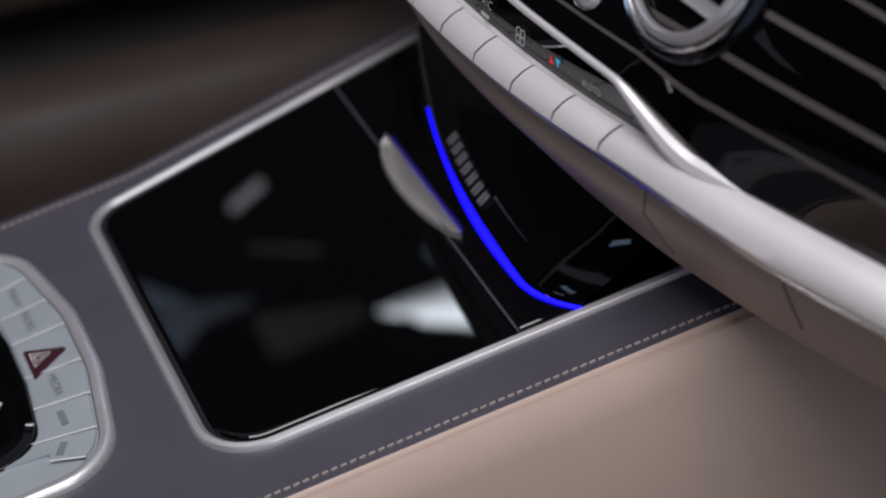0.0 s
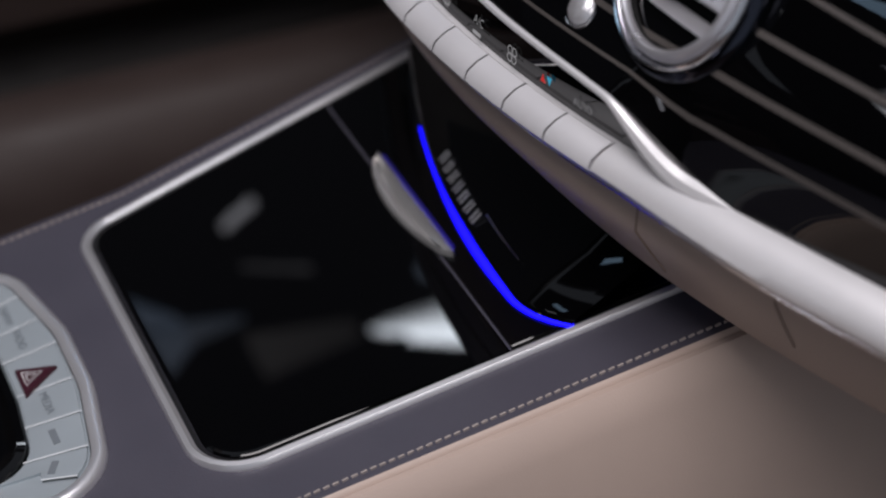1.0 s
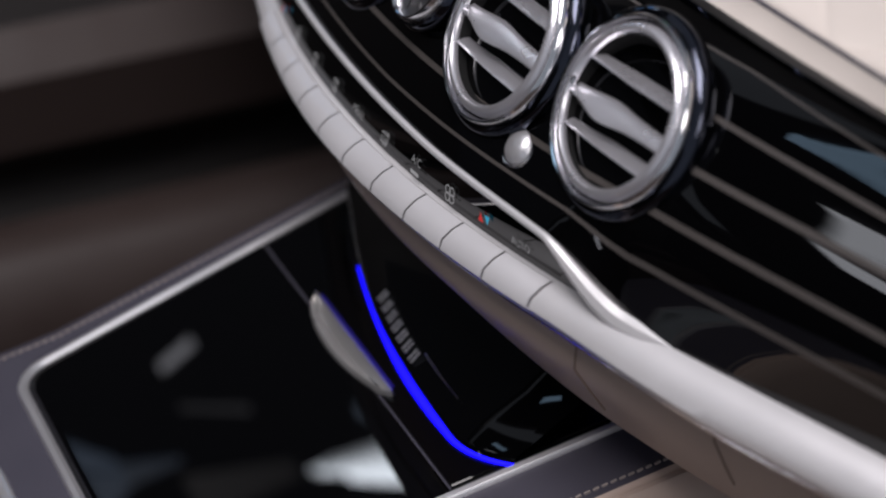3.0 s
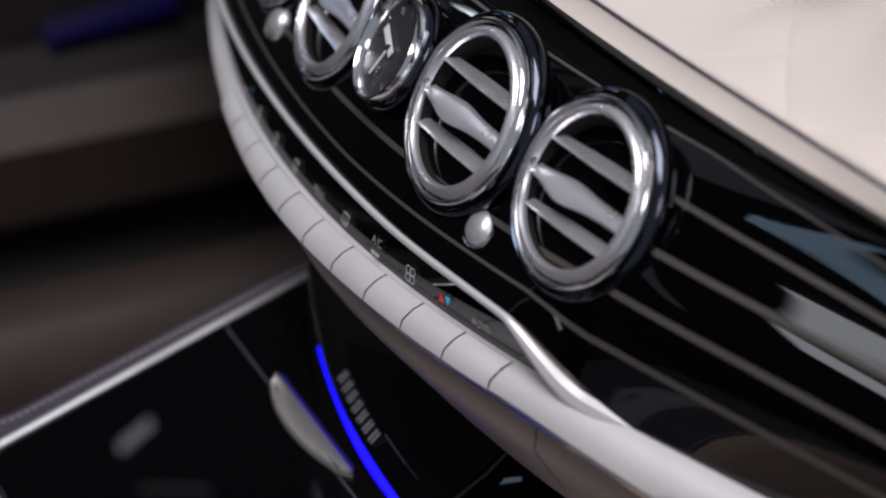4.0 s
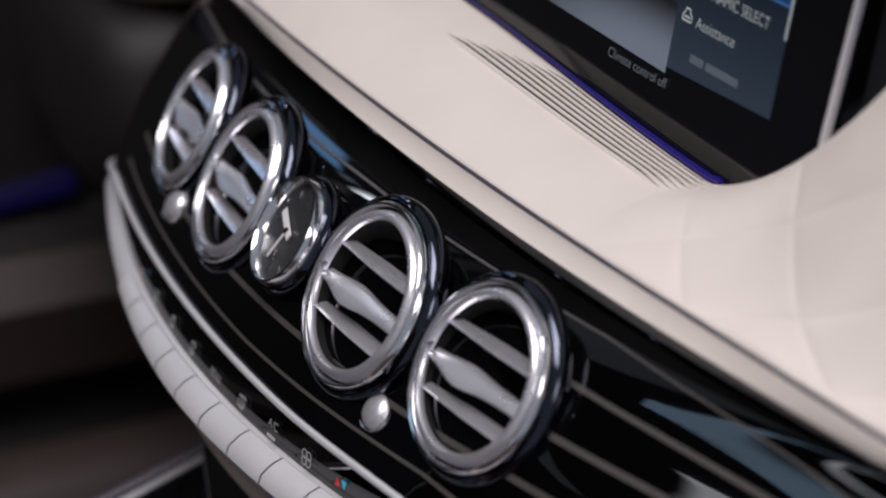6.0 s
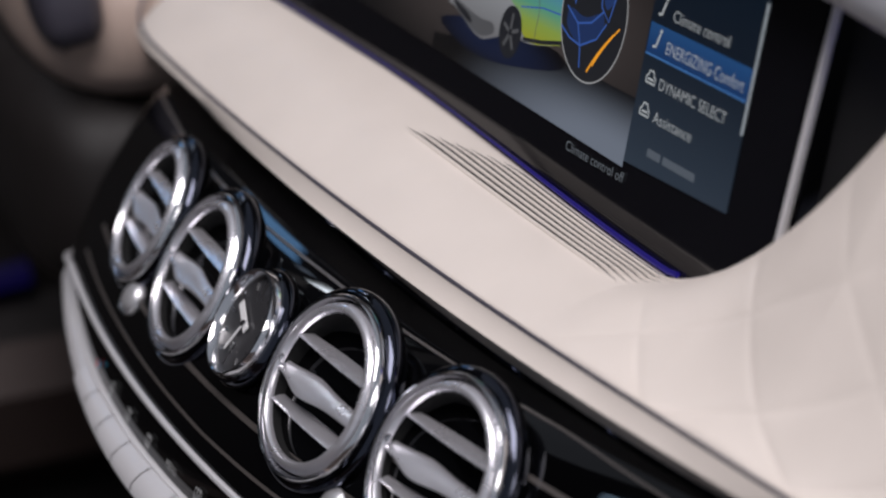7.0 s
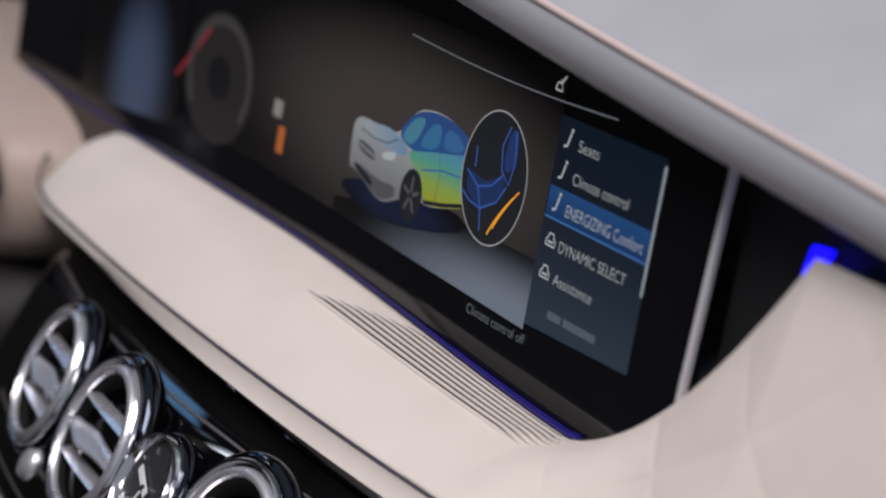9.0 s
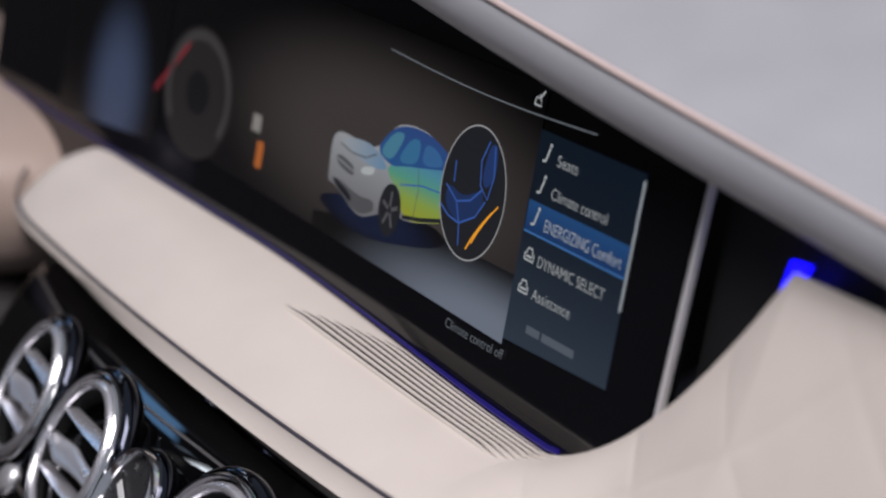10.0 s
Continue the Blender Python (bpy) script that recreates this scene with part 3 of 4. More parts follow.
for i, v in enumerate((0.0215, 0.0100, -0.0017, -0.0147, -0.0265)):
    if i < 3:
        seat = [(0.0915, 0.0032), (0.0907, 0.0006), (0.0900, -0.0016), (0.0880, -0.0020)]
        ui("seat_icon", stroke([(x, y + v) for x, y in seat], 0.0010), TEXT_UI, 4)
        ui("seat_dot", flat([(0.0918 + 0.0008 * math.cos(a), v + 0.0042 + 0.0008 * math.sin(a)) for a in spread(0, 6.2, 8)]), TEXT_UI, 4)
    else:
        car = [(0.0880, -0.0018), (0.0880, 0.0004), (0.0890, 0.0008), (0.0896, 0.0026), (0.0922, 0.0026), (0.0928, 0.0008), (0.0938, 0.0004), (0.0938, -0.0018), (0.0880, -0.0018)]
        ui("car_icon", stroke([(x, y + v) for x, y in car], 0.0007), TEXT_UI, 4)
        ui("car_icon_bar", flat([(0.0890, v - 0.0008), (0.0928, v - 0.0008), (0.0928, v), (0.0890, v)]), TEXT_UI, 4)
ui("status_icon", stroke([(0.0765, 0.0375), (0.0772, 0.0402), (0.0800, 0.0402), (0.0808, 0.0375), (0.0765, 0.0375)], 0.0007), TEXT_UI, 3)
ui("status_tick", stroke([(0.0790, 0.0415), (0.0798, 0.0405), (0.0820, 0.0432)], 0.0008), TEXT_UI, 3)

# pictured vehicle
ui("car_shadow", flat(soften([(-0.072, -0.034), (-0.030, -0.042), (0.036, -0.029), (0.030, -0.021), (-0.04, -0.026)])), halo("pictured_shadow", (0.003, 0.007, 0.026), -0.018, -0.031, 0.060, 0.013, 1.0, 0.3), 2)
ui("car_body", flat(soften([(-0.0600, -0.0260), (-0.0615, -0.0150), (-0.0615, -0.0070), (-0.0560, -0.0035), (-0.0330, -0.0045), (-0.0240, -0.0030), (-0.0140, 0.0086), (-0.0020, 0.0112), (0.0130, 0.0108), (0.0300, 0.0040), (0.0330, -0.0190), (0.0040, -0.0262), (-0.0060, -0.0240), (-0.0180, -0.0290), (-0.0320, -0.0340), (-0.0560, -0.0250)])), CAR_UI, 3)
ui("car_side", flat(soften([(-0.0160, -0.0080), (-0.0020, -0.0045), (0.0140, -0.0010), (0.0330, 0.0010), (0.0345, -0.0185), (0.0060, -0.0255), (-0.0010, -0.0220), (-0.0030, -0.0150), (-0.0120, -0.0130)], 1)), SIDE_UI, 4)
ui("car_bonnet", flat(soften([(-0.0560, -0.0065), (-0.0450, -0.0040), (-0.0320, -0.0030), (-0.0200, -0.0060), (-0.0150, -0.0100), (-0.0250, -0.0120), (-0.0420, -0.0105)])), HOODLIGHT_UI, 4)
ui("car_cabin", flat(soften([(-0.0265, -0.0040), (-0.0150, 0.0076), (-0.0010, 0.0108), (0.0140, 0.0104), (0.0290, 0.0060), (0.0300, 0.0010), (0.0150, -0.0022), (-0.0020, -0.0052), (-0.0130, -0.0080)])), CABIN_UI, 5)
ui("car_windscreen", flat(soften([(-0.0235, -0.0045), (-0.0145, 0.0058), (-0.0050, 0.0070), (-0.0130, -0.0062)])), glow("pictured_windscreen", (0.05, 0.16, 0.24), 1.0), 6)
ui("car_window", flat(soften([(-0.0095, -0.0052), (-0.0015, 0.0062), (0.0065, 0.0070), (0.0060, -0.0030)])), glow("pictured_window", (0.03, 0.12, 0.24), 1.0), 6)
ui("car_window", flat(soften([(0.0090, -0.0024), (0.0095, 0.0068), (0.0190, 0.0062), (0.0260, 0.0010)])), glow("pictured_rear_window", (0.03, 0.10, 0.24), 1.0), 6)
ui("car_door_line", stroke([(0.0075, -0.0032), (0.0100, -0.0120), (0.0095, -0.0235)], 0.0004), GREY_UI, 6)
ui("car_bumper", flat(soften([(-0.0560, -0.0220), (-0.0340, -0.0255), (-0.0220, -0.0240), (-0.0200, -0.0285), (-0.0330, -0.0330), (-0.0550, -0.0258)])), GREY_UI, 4)
ui("car_bonnet_line", stroke([(-0.0545, -0.0085), (-0.044, -0.0100), (-0.033, -0.0095), (-0.0250, -0.0060)], 0.0006), GREY_UI, 5)
ui("car_side_line", stroke([(-0.0040, -0.0130), (0.0120, -0.0095), (0.0290, -0.0085)], 0.0006), LINE_UI, 5)
ui("car_sill", stroke([(0.0015, -0.0245), (0.0150, -0.0222), (0.0320, -0.0180)], 0.0016), DARK_UI, 5)
ui("car_lower_grille", flat(soften([(-0.0570, -0.0225), (-0.0400, -0.0262), (-0.0390, -0.0300), (-0.0555, -0.0248)])), DARK_UI, 5)
ui("car_grille", flat(soften([(-0.0560, -0.0125), (-0.0410, -0.0145), (-0.0400, -0.0195), (-0.0550, -0.0172)])), GREY_UI, 5)
ui("car_grille_bar", stroke([(-0.0550, -0.0148), (-0.0410, -0.0170)], 0.0008), CAR_UI, 6)
ui("car_lamp", flat(soften([(-0.0350, -0.0135), (-0.0240, -0.0110), (-0.0255, -0.0150), (-0.0350, -0.0165)])), TEXT_UI, 5)
for cx, cy, rx, ry in ((-0.0085, -0.0245, 0.0085, 0.0105),):
    ui("car_tyre", flat([(cx + rx * math.cos(a), cy + ry * math.sin(a)) for a in spread(0, 6.28, 28)[:-1]]), DARK_UI, 6)
    for k in range(5):
        a = k * 1.2566 + 0.3
        ui("car_spoke", stroke([(cx + 0.0012 * math.cos(a), cy + 0.0014 * math.sin(a)), (cx + rx * 0.72 * math.cos(a), cy + ry * 0.72 * math.sin(a))], 0.0016), GREY_UI, 7)
# round picture of a seat
CX, CY, RX, RY = 0.0475, -0.003, 0.0222, 0.0252
ui("disc", flat([(CX + RX * math.cos(a), CY + RY * math.sin(a)) for a in spread(0, 6.2832, 48)[:-1]]), DARK_UI, 8)
ui("disc_ring", stroke([(CX + RX * math.cos(a), CY + RY * math.sin(a)) for a in spread(0, 6.2832, 48)], 0.0006), glow("disc_ring", (0.3, 0.3, 0.31), 0.9), 9)
ui("seat_back", flat(soften([(0.0540, 0.0170), (0.0590, 0.0180), (0.0612, 0.0070), (0.0560, 0.0000), (0.0520, 0.0040)])), glow("pictured_seat", (0.012, 0.030, 0.11), 1.0), 9)
ui("seat_cushion", flat(soften([(0.0300, -0.0030), (0.0420, -0.0060), (0.0540, 0.0000), (0.0560, -0.0060), (0.0440, -0.0170), (0.0300, -0.0120)])), glow("pictured_cushion", (0.010, 0.024, 0.085), 1.0), 9)
for pts in ([(0.0535, 0.018), (0.0500, 0.010), (0.0520, 0.001), (0.0580, -0.003), (0.0600, 0.006), (0.0575, 0.017)], [(0.0290, -0.004), (0.0380, -0.0085), (0.0470, -0.0060), (0.0540, 0.000)], [(0.0380, -0.0085), (0.0420, -0.0160), (0.0440, -0.0240)], [(0.0270, -0.012), (0.0340, -0.0150), (0.0420, -0.0160), (0.0520, -0.0110), (0.0570, -0.004)], [(0.0340, -0.0020), (0.0330, 0.0060)]):
    ui("seat_line", stroke(pts, 0.0008), LINE_UI, 10)
for k in (0, 1):
    ui("orange_arc", stroke([(0.0495 + 0.0030 * k + 0.0095 * s + 0.004 * s * s, -0.0240 + 0.003 * k + 0.0175 * s) for s in spread(0, 1, 8)], 0.0009 - 0.0002 * k), ORANGE_UI, 10)
# driver's display at the far end
ui("left_picture", flat([(-0.345, -0.060), (-0.230, -0.050), (-0.230, 0.025), (-0.345, 0.03)]), PATCH_UI, 1)
ui("left_gauge", flat([(-0.19 + 0.036 * math.cos(a), -0.018 + 0.030 * math.sin(a)) for a in spread(0, 6.28, 40)[:-1]]), glow("gauge", (0.014, 0.012, 0.012), 1.0), 2)
ui("gauge_scale", stroke([(-0.19 + 0.031 * math.cos(a), -0.018 + 0.026 * math.sin(a)) for a in spread(-0.6, 3.8, 40)], 0.0045), glow("gauge_scale", (0.035, 0.033, 0.034), 1.0), 3)
ui("gauge_hub", flat([(-0.19 + 0.012 * math.cos(a), -0.018 + 0.010 * math.sin(a)) for a in spread(0, 6.28, 30)[:-1]]), glow("gauge_hub", (0.004, 0.004, 0.005), 1.0), 3)
ui("gauge_needle", stroke([(-0.235, -0.026), (-0.205, 0.002)], 0.0025), glow("needle", (0.22, 0.02, 0.03), 0.8), 3)
ui("warning_lamp", flat([(-0.1255, -0.036), (-0.1195, -0.036), (-0.1195, -0.0245), (-0.1255, -0.0245)]), LAMP_UI, 2)
ui("warning_icon", flat([(-0.1330, -0.0215), (-0.1250, -0.0215), (-0.1250, -0.0140), (-0.1330, -0.0140)]), glow("white_lamp", (0.22, 0.21, 0.20), 0.9), 2)

# ---- centre console ----
SLOPE = pose(0, 0, 0, 9)


def on_console(x, s, n=0.0):
    return SLOPE @ Vector((x, s, n))


console = thing("centre_console", "taupe leather centre console with stitched edges and chrome frame", "console")
console.matrix_basis = SLOPE
S = spread(-0.6, 0.55, 80)


def left_edge(s):
    return -0.1027 - 0.205 * max(0.0, s + 0.04) - 0.03 * min(0.0, s + 0.04)


def right_edge(s):
    return 0.1318 + 0.008 * (s + 0.05)


FRAME = rounded([(-0.0833, -0.0675), (0.1035, -0.0675), (0.1035, 0.19), (-0.1445, 0.19)], (0.020, 0.026, 0.004, 0.004))
PAD = rounded([(-0.084, -0.230), (0.084, -0.230), (0.082, -0.0960), (0.02, -0.0865), (-0.02, -0.0865), (-0.082, -0.0980)], (0.04, 0.04, 0.028, 0.06, 0.06, 0.028))


part("top_leather", skin([[(left_edge(s) + (right_edge(s) - left_edge(s)) * k, s, 0.0) for k in spread(0, 1, 12)] for s in S]), TAUPE, console, "smooth taupe leather top")
rows = [[(right_edge(s) + dx, s, dn) for dx, dn in ((0, 0.0), (0.0015, -0.0007), (0.0022, -0.0022), (0.0028, -0.0012), (0.0055, -0.0012), (0.0085, -0.0045), (0.013, -0.014), (0.022, -0.06), (0.034, -0.16), (0.05, -0.42))] for s in S]
part("side_leather", skin(rows), BEIGE, console, "beige leather side panel")
rows = [[(left_edge(s) - dx, s, dn) for dx, dn in ((0, 0.0), (0.004, -0.0008), (0.008, -0.004), (0.010, -0.012), (0.012, -0.06), (0.014, -0.42))] for s in S]
part("driver_side_leather", skin(rows), TAUPE, console, "taupe leather side panel")
# stitches along both edges
for edge_fn, off in ((right_edge, -0.0038), (left_edge, 0.0022)):
    bm = bmesh.new()
    for i in range(150):
        s = -0.35 + i * 0.0037
        b = bmesh.ops.create_cube(bm, size=1, matrix=pose(edge_fn(s) + off, s, 0.0004, 0, 0, 6) @ Matrix.Diagonal((0.0008, 0.0025, 0.0008, 1)))
    tagged(part("stitching", bm, THREAD, console, "pale stitching", smooth=False), kind="stuff")
# chrome frame round the lacquered lid
loops = [(inset(FRAME, d), n) for d, n in ((0.0, -0.001), (0.0, 0.0006), (0.0010, 0.0022), (0.0030, 0.0026), (0.0048, 0.0012), (0.0054, -0.004))]
part("chrome_frame", skin([[(p.x, p.y, n) for p in lp] for lp, n in loops], closed=True), SATIN, console, "satin silver frame")
loops = [(inset(FRAME, d), n) for d, n in ((0.0050, 0.0009), (0.0066, 0.0004), (0.0068, 0.0002))]
part("gasket", skin([[(p.x, p.y, n) for p in lp] for lp, n in loops], closed=True), GAP, console, "black gap")

tray = thing("storage_tray", "glossy black lacquered tray cover with a silver pull handle", "storage tray")
tray.matrix_basis = SLOPE


def panel_left(s):
    return -0.0765 - 0.2375 * (s + 0.0675)


def clip_loop(loop, lo, hi):
    return [Vector((max(p.x, panel_left(hi)) if p.y > hi else p.x, min(max(p.y, lo), hi))) for p in loop]


base = clip_loop(inset(FRAME, 0.0070), -1, 0.0590)
levels = [(base, 0.0001), (base, 0.0010), (clip_loop(inset(FRAME, 0.0076), -1, 0.0585), 0.0014), (clip_loop(inset(FRAME, 0.009), -0.9996, 0.0580), 0.0016)]
bm = skin([[(p.x, p.y, n) for p in lp] for lp, n in levels], closed=True)
bmesh.ops.remove_doubles(bm, verts=bm.verts[:], dist=1e-6)
bmesh.ops.contextual_create(bm, geom=[v for v in bm.verts if abs(v.co.z - 0.0016) < 1e-6])
part("lid_panel", bm, BLACK, tray, "glossy black sliding lid", smooth=False)


rows = []
for s, n in ((0.0602, 0.0001), (0.0602, 0.0012), (0.0606, 0.0016), (0.09, 0.0016), (0.12, 0.0016), (0.18, 0.0016)):
    a, b = panel_left(s), 0.0967
    rows.append([(a, s, 0.0001), (a + 0.0002, s, min(n, 0.0012)), (a + 0.0008, s, n), (b - 0.0008, s, n), (b - 0.0002, s, min(n, 0.0012)), (b, s, 0.0001)])
part("front_panel", skin(rows), BLACK, tray, "glossy black fixed panel", smooth=False)

# raised lip behind the lid with the blue light line at its foot
def foot(x):
    return 0.0716 + 1.03 * max(0.0, 0.06 - x) ** 2 + 14 * max(0.0, x - 0.07) ** 2


rows = []
for x in spread(-0.125, 0.1, 60):
    f = foot(x)
    rows.append([(x, f, 0.001), (x, f + 0.0005, 0.0030), (x, f + 0.003, 0.0050), (x, f + 0.012, 0.0085), (x, f + 0.03, 0.016), (x, f + 0.055, 0.034), (x, f + 0.07, 0.06)])
part("rear_lip", skin(rows), BLACK, tray, "glossy black lip")
part("blue_line", tube([(x, foot(x) + 0.0004, 0.0022) for x in spread(-0.062, 0.100, 60)], lambda x: 0.0009 + 0.0015 * math.exp(-((x - 0.035) / 0.05) ** 2), 8, 0.7), BLUE, tray, "glowing blue light line")
rows = []
for k in spread(0, 1, 26):
    x = -0.0530 + 0.0848 * k
    belly = 0.0100 * (math.sin(math.pi * k ** 0.85)) ** 0.62
    rows.append([(x, 0.0645, 0.0010), (x, 0.0643, 0.0044), (x, 0.0635, 0.0050), (x, 0.0632 - belly * 0.16, 0.0030), (x, 0.0635 - belly * 0.45, 0.0014), (x, 0.0635 - belly * 0.74, 0.0020), (x, 0.0637 - belly * 0.92, 0.0040), (x, 0.0637 - belly, 0.0034), (x, 0.0632 - belly, 0.0010)])
part("handle", skin(rows), HANDLE, tray, "silver crescent pull handle")
part("handle_light", tube([on for on in [(-0.050 + 0.078 * k, 0.0651, 0.0036) for k in spread(0, 1, 20)]], 0.0009, 6), DIMBLUE, tray, "blue light behind the handle")
emblem = thing("console_emblem", "row of small chrome emblem bars on black lacquer", "emblem")
emblem.matrix_basis = SLOPE
for i in range(7):
    x = -0.0265 + i * 0.0078
    f = foot(x)
    for dx in (-0.0013, 0.0013):
        part("bar", box((0.0009, 0.0005, 0.0056), pose(x + dx, f + 0.0058, 0.0079, -58, 0, 0), 0.0001), SATIN, emblem, smooth=False)
part("underline", tube([(x, foot(x) + 0.0100, 0.0092) for x in spread(0.0236, 0.0589, 12)], 0.0003, 6), CHROME, emblem)

# ---- touch pad with its ring of buttons ----
pad = thing("touch_pad", "oval touch pad with a ring of pale silver buttons", "touch pad")
pad.matrix_basis = SLOPE
loops = [(inset(PAD, d), n) for d, n in ((0.0, -0.001), (0.0, 0.002), (0.0012, 0.0036), (0.0032, 0.0040), (0.0058, 0.0030), (0.0064, 0.0))]
part("rim", skin([[(p.x, p.y, n) for p in lp] for lp, n in loops], closed=True), SATIN, pad, "satin silver rim")
OUT = inset(PAD, 0.0064)
INN = rounded([(-0.060, -0.205), (0.060, -0.205), (0.059, -0.1205), (0.014, -0.1160), (-0.014, -0.1160), (-0.059, -0.1205)], (0.03, 0.03, 0.020, 0.04, 0.04, 0.020))
part("button_bed", skin([[(p.x, p.y, 0.0022) for p in lp] for lp in (OUT, INN)], closed=True), BUTTON, pad, "pale silver button bed")


def band_at(loop, x):
    """The front edge of an outline at x."""
    best = [p for p in loop if p.y > -0.16]
    best.sort(key=lambda p: p.x)
    for a, b in zip(best, best[1:]):
        if a.x <= x <= b.x and b.x > a.x:
            return a.y + (b.y - a.y) * (x - a.x) / (b.x - a.x)
    return -0.12


cuts = (-0.0700, -0.0524, -0.0325, -0.0125, 0.0135, 0.0357, 0.0570, 0.0715)
TAPER = 0.92
for i, (a, b) in enumerate(zip(cuts, cuts[1:])):
    rows = []
    for x in spread(a + 0.0004, b - 0.0004, 6):
        xi = x * TAPER
        o, q = band_at(OUT, x) - 0.0006, band_at(INN, xi) + 0.0005
        rows.append([(x, o, 0.002), (x, o - 0.0003, 0.0034), (xi + (x - xi) * 0.5, (o + q) / 2, 0.0036), (xi, q + 0.0003, 0.0034), (xi, q, 0.002)])
    b_ = part("button", skin(rows), BUTTON, pad, "pale silver button")
for x in cuts:
    part("button_gap", stroke([(x, band_at(OUT, x)), (x * TAPER, band_at(INN, x * TAPER))], 0.0007), SEAM, pad, "pale line between buttons", smooth=False, m=Matrix.Translation((0, 0, 0.0038)))
for text, x, s, w in (("NAVI", -0.0475, -0.1085, 0.012), ("RADIO", -0.0290, -0.1075, 0.013), ("MEDIA", 0.0165, -0.1080, 0.014)):
    letters(text, w, 0.0036, ETCH, pad, pose(x, s, 0.0040))
part("worn_mark", box((0.009, 0.0028, 0.0004), pose(0.0445, -0.1090, 0.0038)), ETCH, pad, smooth=False)
part("worn_mark", box((0.007, 0.0028, 0.0004), pose(0.0615, -0.1140, 0.0036, 0, 0, -30)), ETCH, pad, smooth=False)
bm = bmesh.new()
tri = [(-0.0040, -0.1130), (0.0158, -0.1130), (0.0038, -0.0962)]
lowv = [bm.verts.new((*p, 0.0030)) for p in tri]
topv = [bm.verts.new((0.0052 + (p[0] - 0.0052) * 0.92, -0.1075 + (p[1] + 0.1075) * 0.92, 0.0052)) for p in tri]
bm.faces.new(topv)
for i in range(3):
    bm.faces.new((lowv[i - 1], lowv[i], topv[i], topv[i - 1]))
bmesh.ops.bevel(bm, geom=bm.edges[:], offset=0.0004, segments=2, affect="EDGES")
hazard = part("hazard_button", bm, RED, pad, "dark red triangular hazard button")
for k in (1.0, 0.5):
    t = [(0.0052 + (x - 0.0052) * 0.46 * k, -0.1082 + (y + 0.1075) * 0.46 * k) for x, y in tri]
    part("white_triangle", stroke(t + [t[0]], 0.0005), WHITE, hazard, smooth=False, m=Matrix.Translation((0, 0, 0.0055)))
part("pad_glass", skin([[(p.x, p.y, n) for p in lp] for lp, n in ((INN, 0.002), (inset(INN, 0.001), 0.0048), (inset(INN, 0.004), 0.0056), (inset(INN, 0.007), 0.0030), (inset(INN, 0.012), 0.0026), (inset(INN, 0.020), 0.0026))], closed=True, caps=True), BLACK, pad, "black glass pad")
part("pad_mark", stroke([(0.017, -0.131), (0.021, -0.128), (0.025, -0.131), (0.021, -0.134), (0.017, -0.131)], 0.0006), SEAM, pad, smooth=False, m=Matrix.Translation((0, 0, 0.0034)))

# ---- driver's side ----
door = thing("driver_door", "dark brown leather driver's door with blue ambient line", "car door")
prof = ((-0.50, -0.62), (-0.53, -0.27), (-0.545, -0.232), (-0.56, -0.222), (-0.60, -0.224), (-0.66, -0.26), (-0.675, -0.235), (-0.660, -0.208), (-0.630, -0.192), (-0.618, -0.135), (-0.645, -0.108), (-0.68, -0.09), (-0.70, 0.15), (-0.70, 0.30))
YS = spread(-1.6, 1.1, 30)
part("map_pocket", skin([[(x, y, z) for x, z in prof[:6]] for y in YS]), BROWN, door, "brown leather map pocket")
part("armrest", skin([[(x, y, z) for x, z in prof[7:11]] for y in YS]), BROWN, door, "brown leather armrest")
# the armrest's shade on the undercut is put in as a darker colour
part("recess", skin([[(x, y, z) for x, z in prof[5:8]] for y in YS]), DARKBROWN, door, "recess under the armrest, coloured dark for its shade")
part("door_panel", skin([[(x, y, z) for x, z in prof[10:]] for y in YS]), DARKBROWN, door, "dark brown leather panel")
part("ambient_strip", tube([(-0.672, y, -0.058 - 0.10 * (0.35 - y)) for y in spread(0.13, 0.22, 12)], 0.009, 8), glow("door_light", (0.03, 0.015, 0.35), 0.06), door, "dim blue light strip")
floor = tagged(part("floor", box((3.0, 4.0, 0.04), pose(0, 0, -0.62)), CARPET, smooth=False), "dark brown carpet floor", "floor", kind="structure")

# cream bolster of the driver's dashboard beyond the vents, with the column's stalk
def blob(name, centre, size, turn, material, parent, label=""):
    """A rounded cushion shape."""
    soft = lambda v: math.copysign(abs(v) ** 0.6, v)
    rows = []
    for b in spread(-math.pi / 2 + 0.02, math.pi / 2 - 0.02, 16):
        rows.append([(soft(math.cos(b)) * soft(math.cos(a)), soft(math.cos(b)) * soft(math.sin(a)), soft(math.sin(b))) for a in spread(0, 2 * math.pi, 32)[:-1]])
    bm = skin(rows, closed=True, caps=True)
    bm.transform(pose(*centre, *turn) @ Matrix.Diagonal((*size, 1)))
    return part(name, bm, material, parent, label)


column = thing("column_bolster", "cream leather bolster beside the driver's display", "steering column")
# cream leather in shade: the beige colour stands in for the missing shadow
blob("bolster", (-0.50, 0.225, 0.190), (0.18, 0.07, 0.048), (0, 0, -8), BEIGE, column, "cream leather bolster, darkened to beige for shade")
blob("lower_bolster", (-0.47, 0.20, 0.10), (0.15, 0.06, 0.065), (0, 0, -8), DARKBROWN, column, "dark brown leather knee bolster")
blob("switch_block", (-0.362, 0.150, 0.213), (0.036, 0.018, 0.028), (10, 0, -10), TAUPE, column, "taupe switch block")
part("stalk", tube([(-0.375, 0.17, 0.192), (-0.352, 0.158, 0.188)], 0.013, 14), DARKBROWN, column, "dark brown stalk end")
part("stalk_trim", tube([(-0.39, 0.145, 0.236), (-0.40, 0.143, 0.237)], 0.008, 12), CHROME, column, "chrome trim")

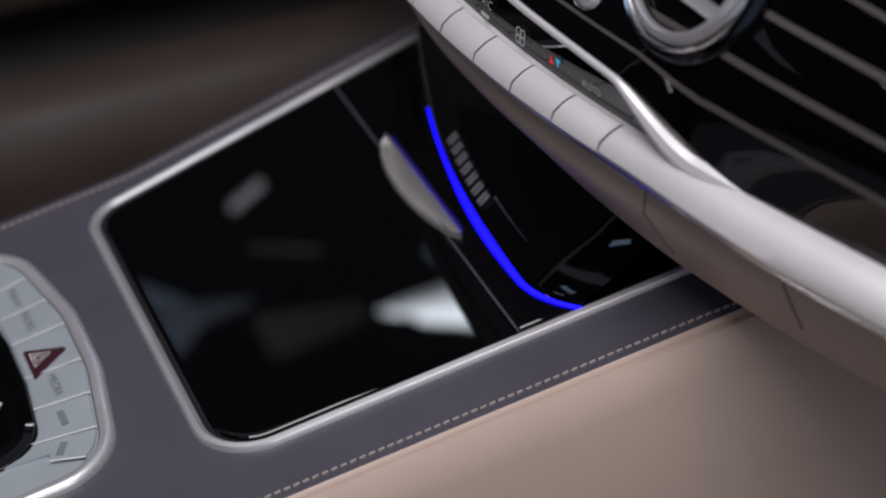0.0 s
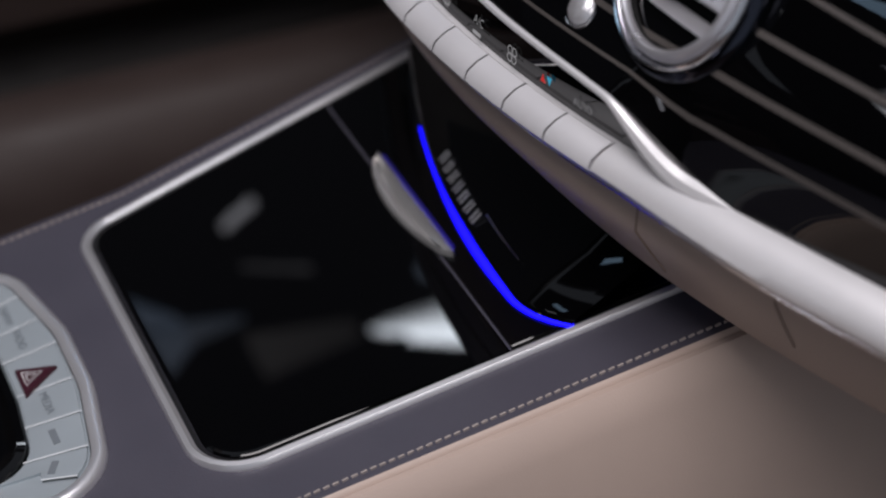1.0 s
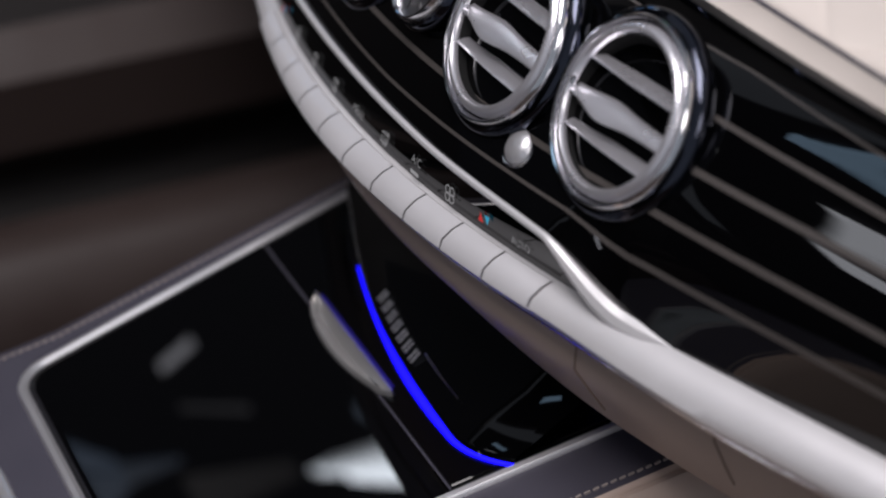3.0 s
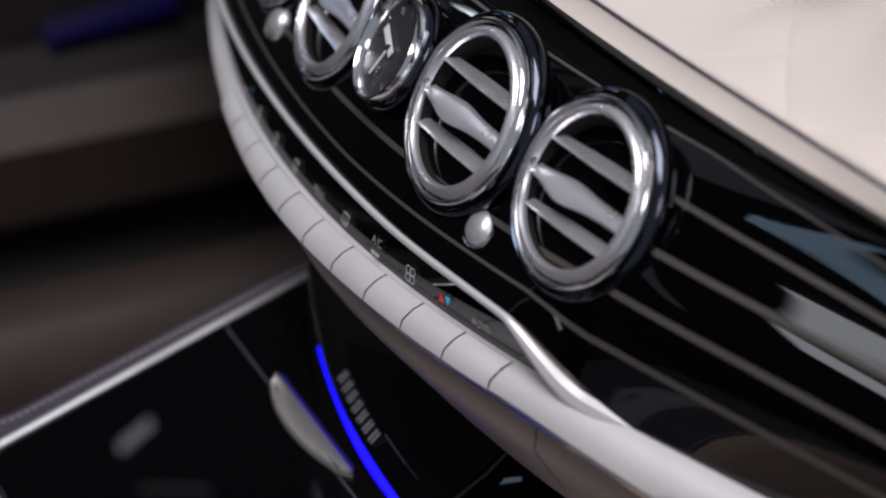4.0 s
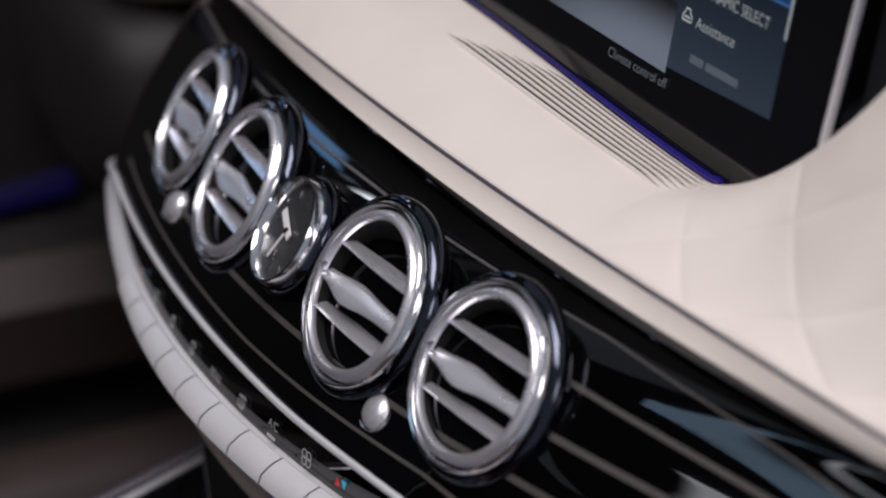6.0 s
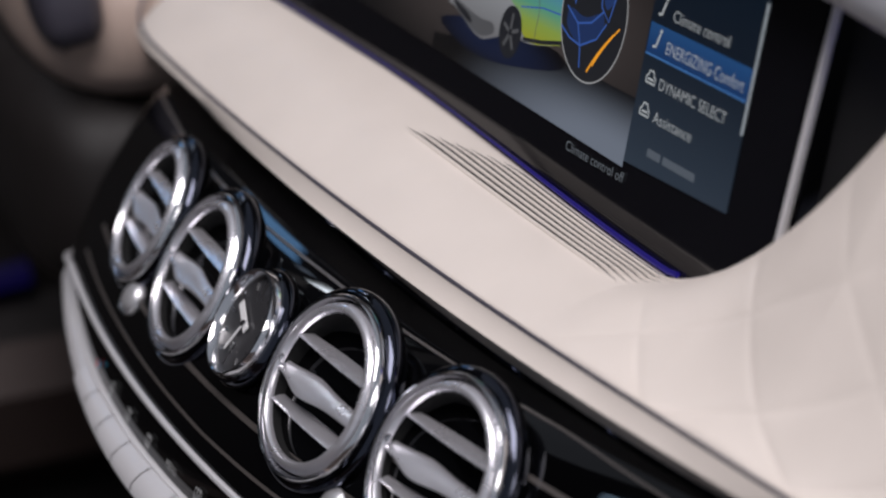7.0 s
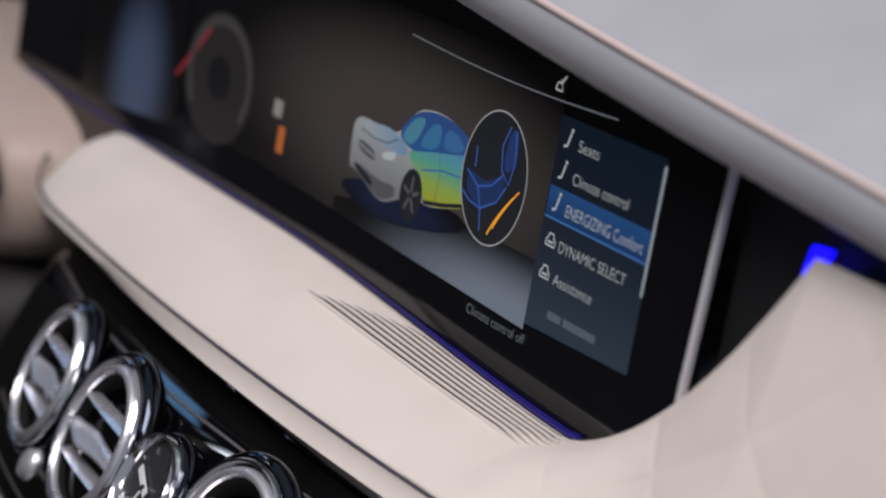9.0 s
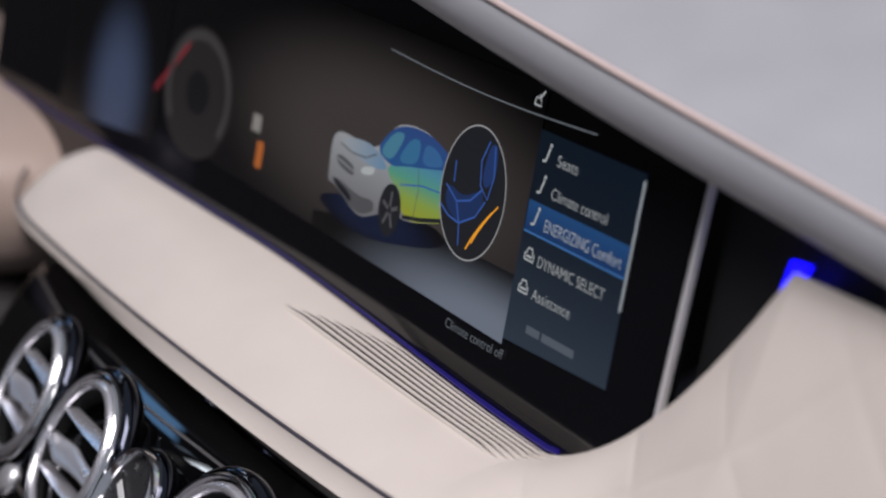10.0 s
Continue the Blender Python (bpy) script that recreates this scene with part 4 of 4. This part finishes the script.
# ---- the rest of the cabin and the hall outside ----
cabin = tagged(new("cabin_shell"), "dark roof and pillars of the car cabin", "car body", kind="structure")
part("roof", box((0.9, 1.6, 0.03), pose(-0.30, -1.35, 1.0)), DARKBROWN, cabin, smooth=False)
part("rear_wall", box((2.4, 0.04, 1.7), pose(-0.2, -1.9, 0.2)), DARKBROWN, cabin, smooth=False)
part("bulkhead", box((1.7, 0.04, 0.8), pose(0, 0.75, -0.22)), GAP, cabin, smooth=False)
# unseen dark wall, added so that the lacquer reflects little of the sky
hall = tagged(new("hall_backdrop"), "unseen dark hall wall with glow panes added for reflections", "backdrop", kind="structure")
part("hall_wall", box((0.05, 9, 4), pose(-3.3, -0.5, 1.3)), HALL, hall, smooth=False)


# unseen window that carries the glow panes for the lid's reflections
window = tagged(new("window_1"), "unseen driver's side window with glow panes added for reflections", "window", kind="structure")
part("window_frame", box((0.05, 2.4, 0.05), pose(-0.76, -0.5, 0.30), 0.01), GAP, window, "black window sill")
part("window_frame", box((0.06, 2.4, 0.06), pose(-0.70, -0.5, 0.82), 0.01), GAP, window, "black window header")


def pane(y0, lo0, hi0, y1, lo1, hi1, color, power):
    """A glowing slanting pane, added for lacquer reflections, between two heights at each end."""
    rows = [[(x, y, z) for x, z in ((-0.785, lo), (-0.785, hi), (-0.789, hi), (-0.789, lo))] for y, lo, hi in ((y0, lo0, hi0), (y1, lo1, hi1))]
    part("reflection_pane", skin(rows, closed=True, caps=True), glow("pane_reflection_glow", color, power), window, smooth=False)


# added bright panes that fan out as streaks in the lid, dimmer ones beside them
for start, a, b, power in ((0.104, 0.0, 0.18, 2.5), (0.092, 0.23, 0.46, 7.5), (0.097, 0.50, 0.69, 13.0), (0.118, 0.74, 1.0, 15.0)):
    k = (start - 0.09) / 0.11
    low0, high0, low1, high1 = 0.687 + 0.028 * k, 0.698 + 0.090 * k, 0.715, 0.788
    pane(start, low0 + (high0 - low0) * a, low0 + (high0 - low0) * b, 0.200, low1 + (high1 - low1) * a, low1 + (high1 - low1) * b, (0.84, 0.91, 1.0), power)
pane(0.150, 0.656, 0.669, 0.190, 0.672, 0.690, (0.6, 0.75, 1.0), 0.8)
pane(-0.074, 0.540, 0.572, -0.045, 0.581, 0.591, (0.32, 0.48, 0.75), 0.6)
pane(-0.074, 0.578, 0.628, -0.045, 0.594, 0.612, (0.32, 0.48, 0.75), 0.5)
pane(-0.045, 0.586, 0.611, 0.002, 0.612, 0.616, (0.32, 0.48, 0.75), 0.3)
pane(0.021, 0.521, 0.528, 0.053, 0.513, 0.520, (0.9, 0.9, 1.0), 1.7)
pane(0.020, 0.5655, 0.5685, 0.070, 0.601, 0.606, (0.9, 0.9, 1.0), 0.22)
pane(-0.005, 0.628, 0.680, 0.082, 0.670, 0.692, (0.8, 0.8, 0.85), 0.03)
# two far glow panes, added as a blue reflection in the trim panel
for i in range(2):
    part("reflection_pane", box((0.02, 0.12, 0.32), pose(-3.2, -0.36 + i * 0.14, 1.50)), glow("far_reflection_glow", (0.30, 0.50, 0.80), 2.6), hall, smooth=False)
# made-up glow panes behind and overhead, for streaks on the right of the trim panel
part("reflection_pane", box((0.040, 0.02, 0.42), pose(-0.30, -1.86, 0.27, 0, -28, 0), 0.009), glow("rear_reflection_glow", (0.85, 0.85, 0.95), 5.5), hall, smooth=False)
part("roof_glow_pane", box((0.22, 0.070, 0.01), pose(-0.300, -1.070, 0.978, 0, 0, 20), 0.003), glow("roof_reflection_glow", (0.9, 0.92, 1.0), 4.0), cabin, "glow pane added under the roof for a reflection", smooth=False)
part("roof_glow_pane", box((0.24, 0.055, 0.01), pose(-0.300, -0.765, 0.978, 0, 0, -14), 0.003), glow("blue_roof_reflection_glow", (0.42, 0.62, 0.85), 2.4), cabin, "blue glow pane added under the roof for a reflection", smooth=False)
# added blue glow pane, reflected in the trim panel between the vents
pane(0.180, 0.572, 0.655, 0.345, 0.495, 0.610, (0.22, 0.50, 0.95), 2.0)
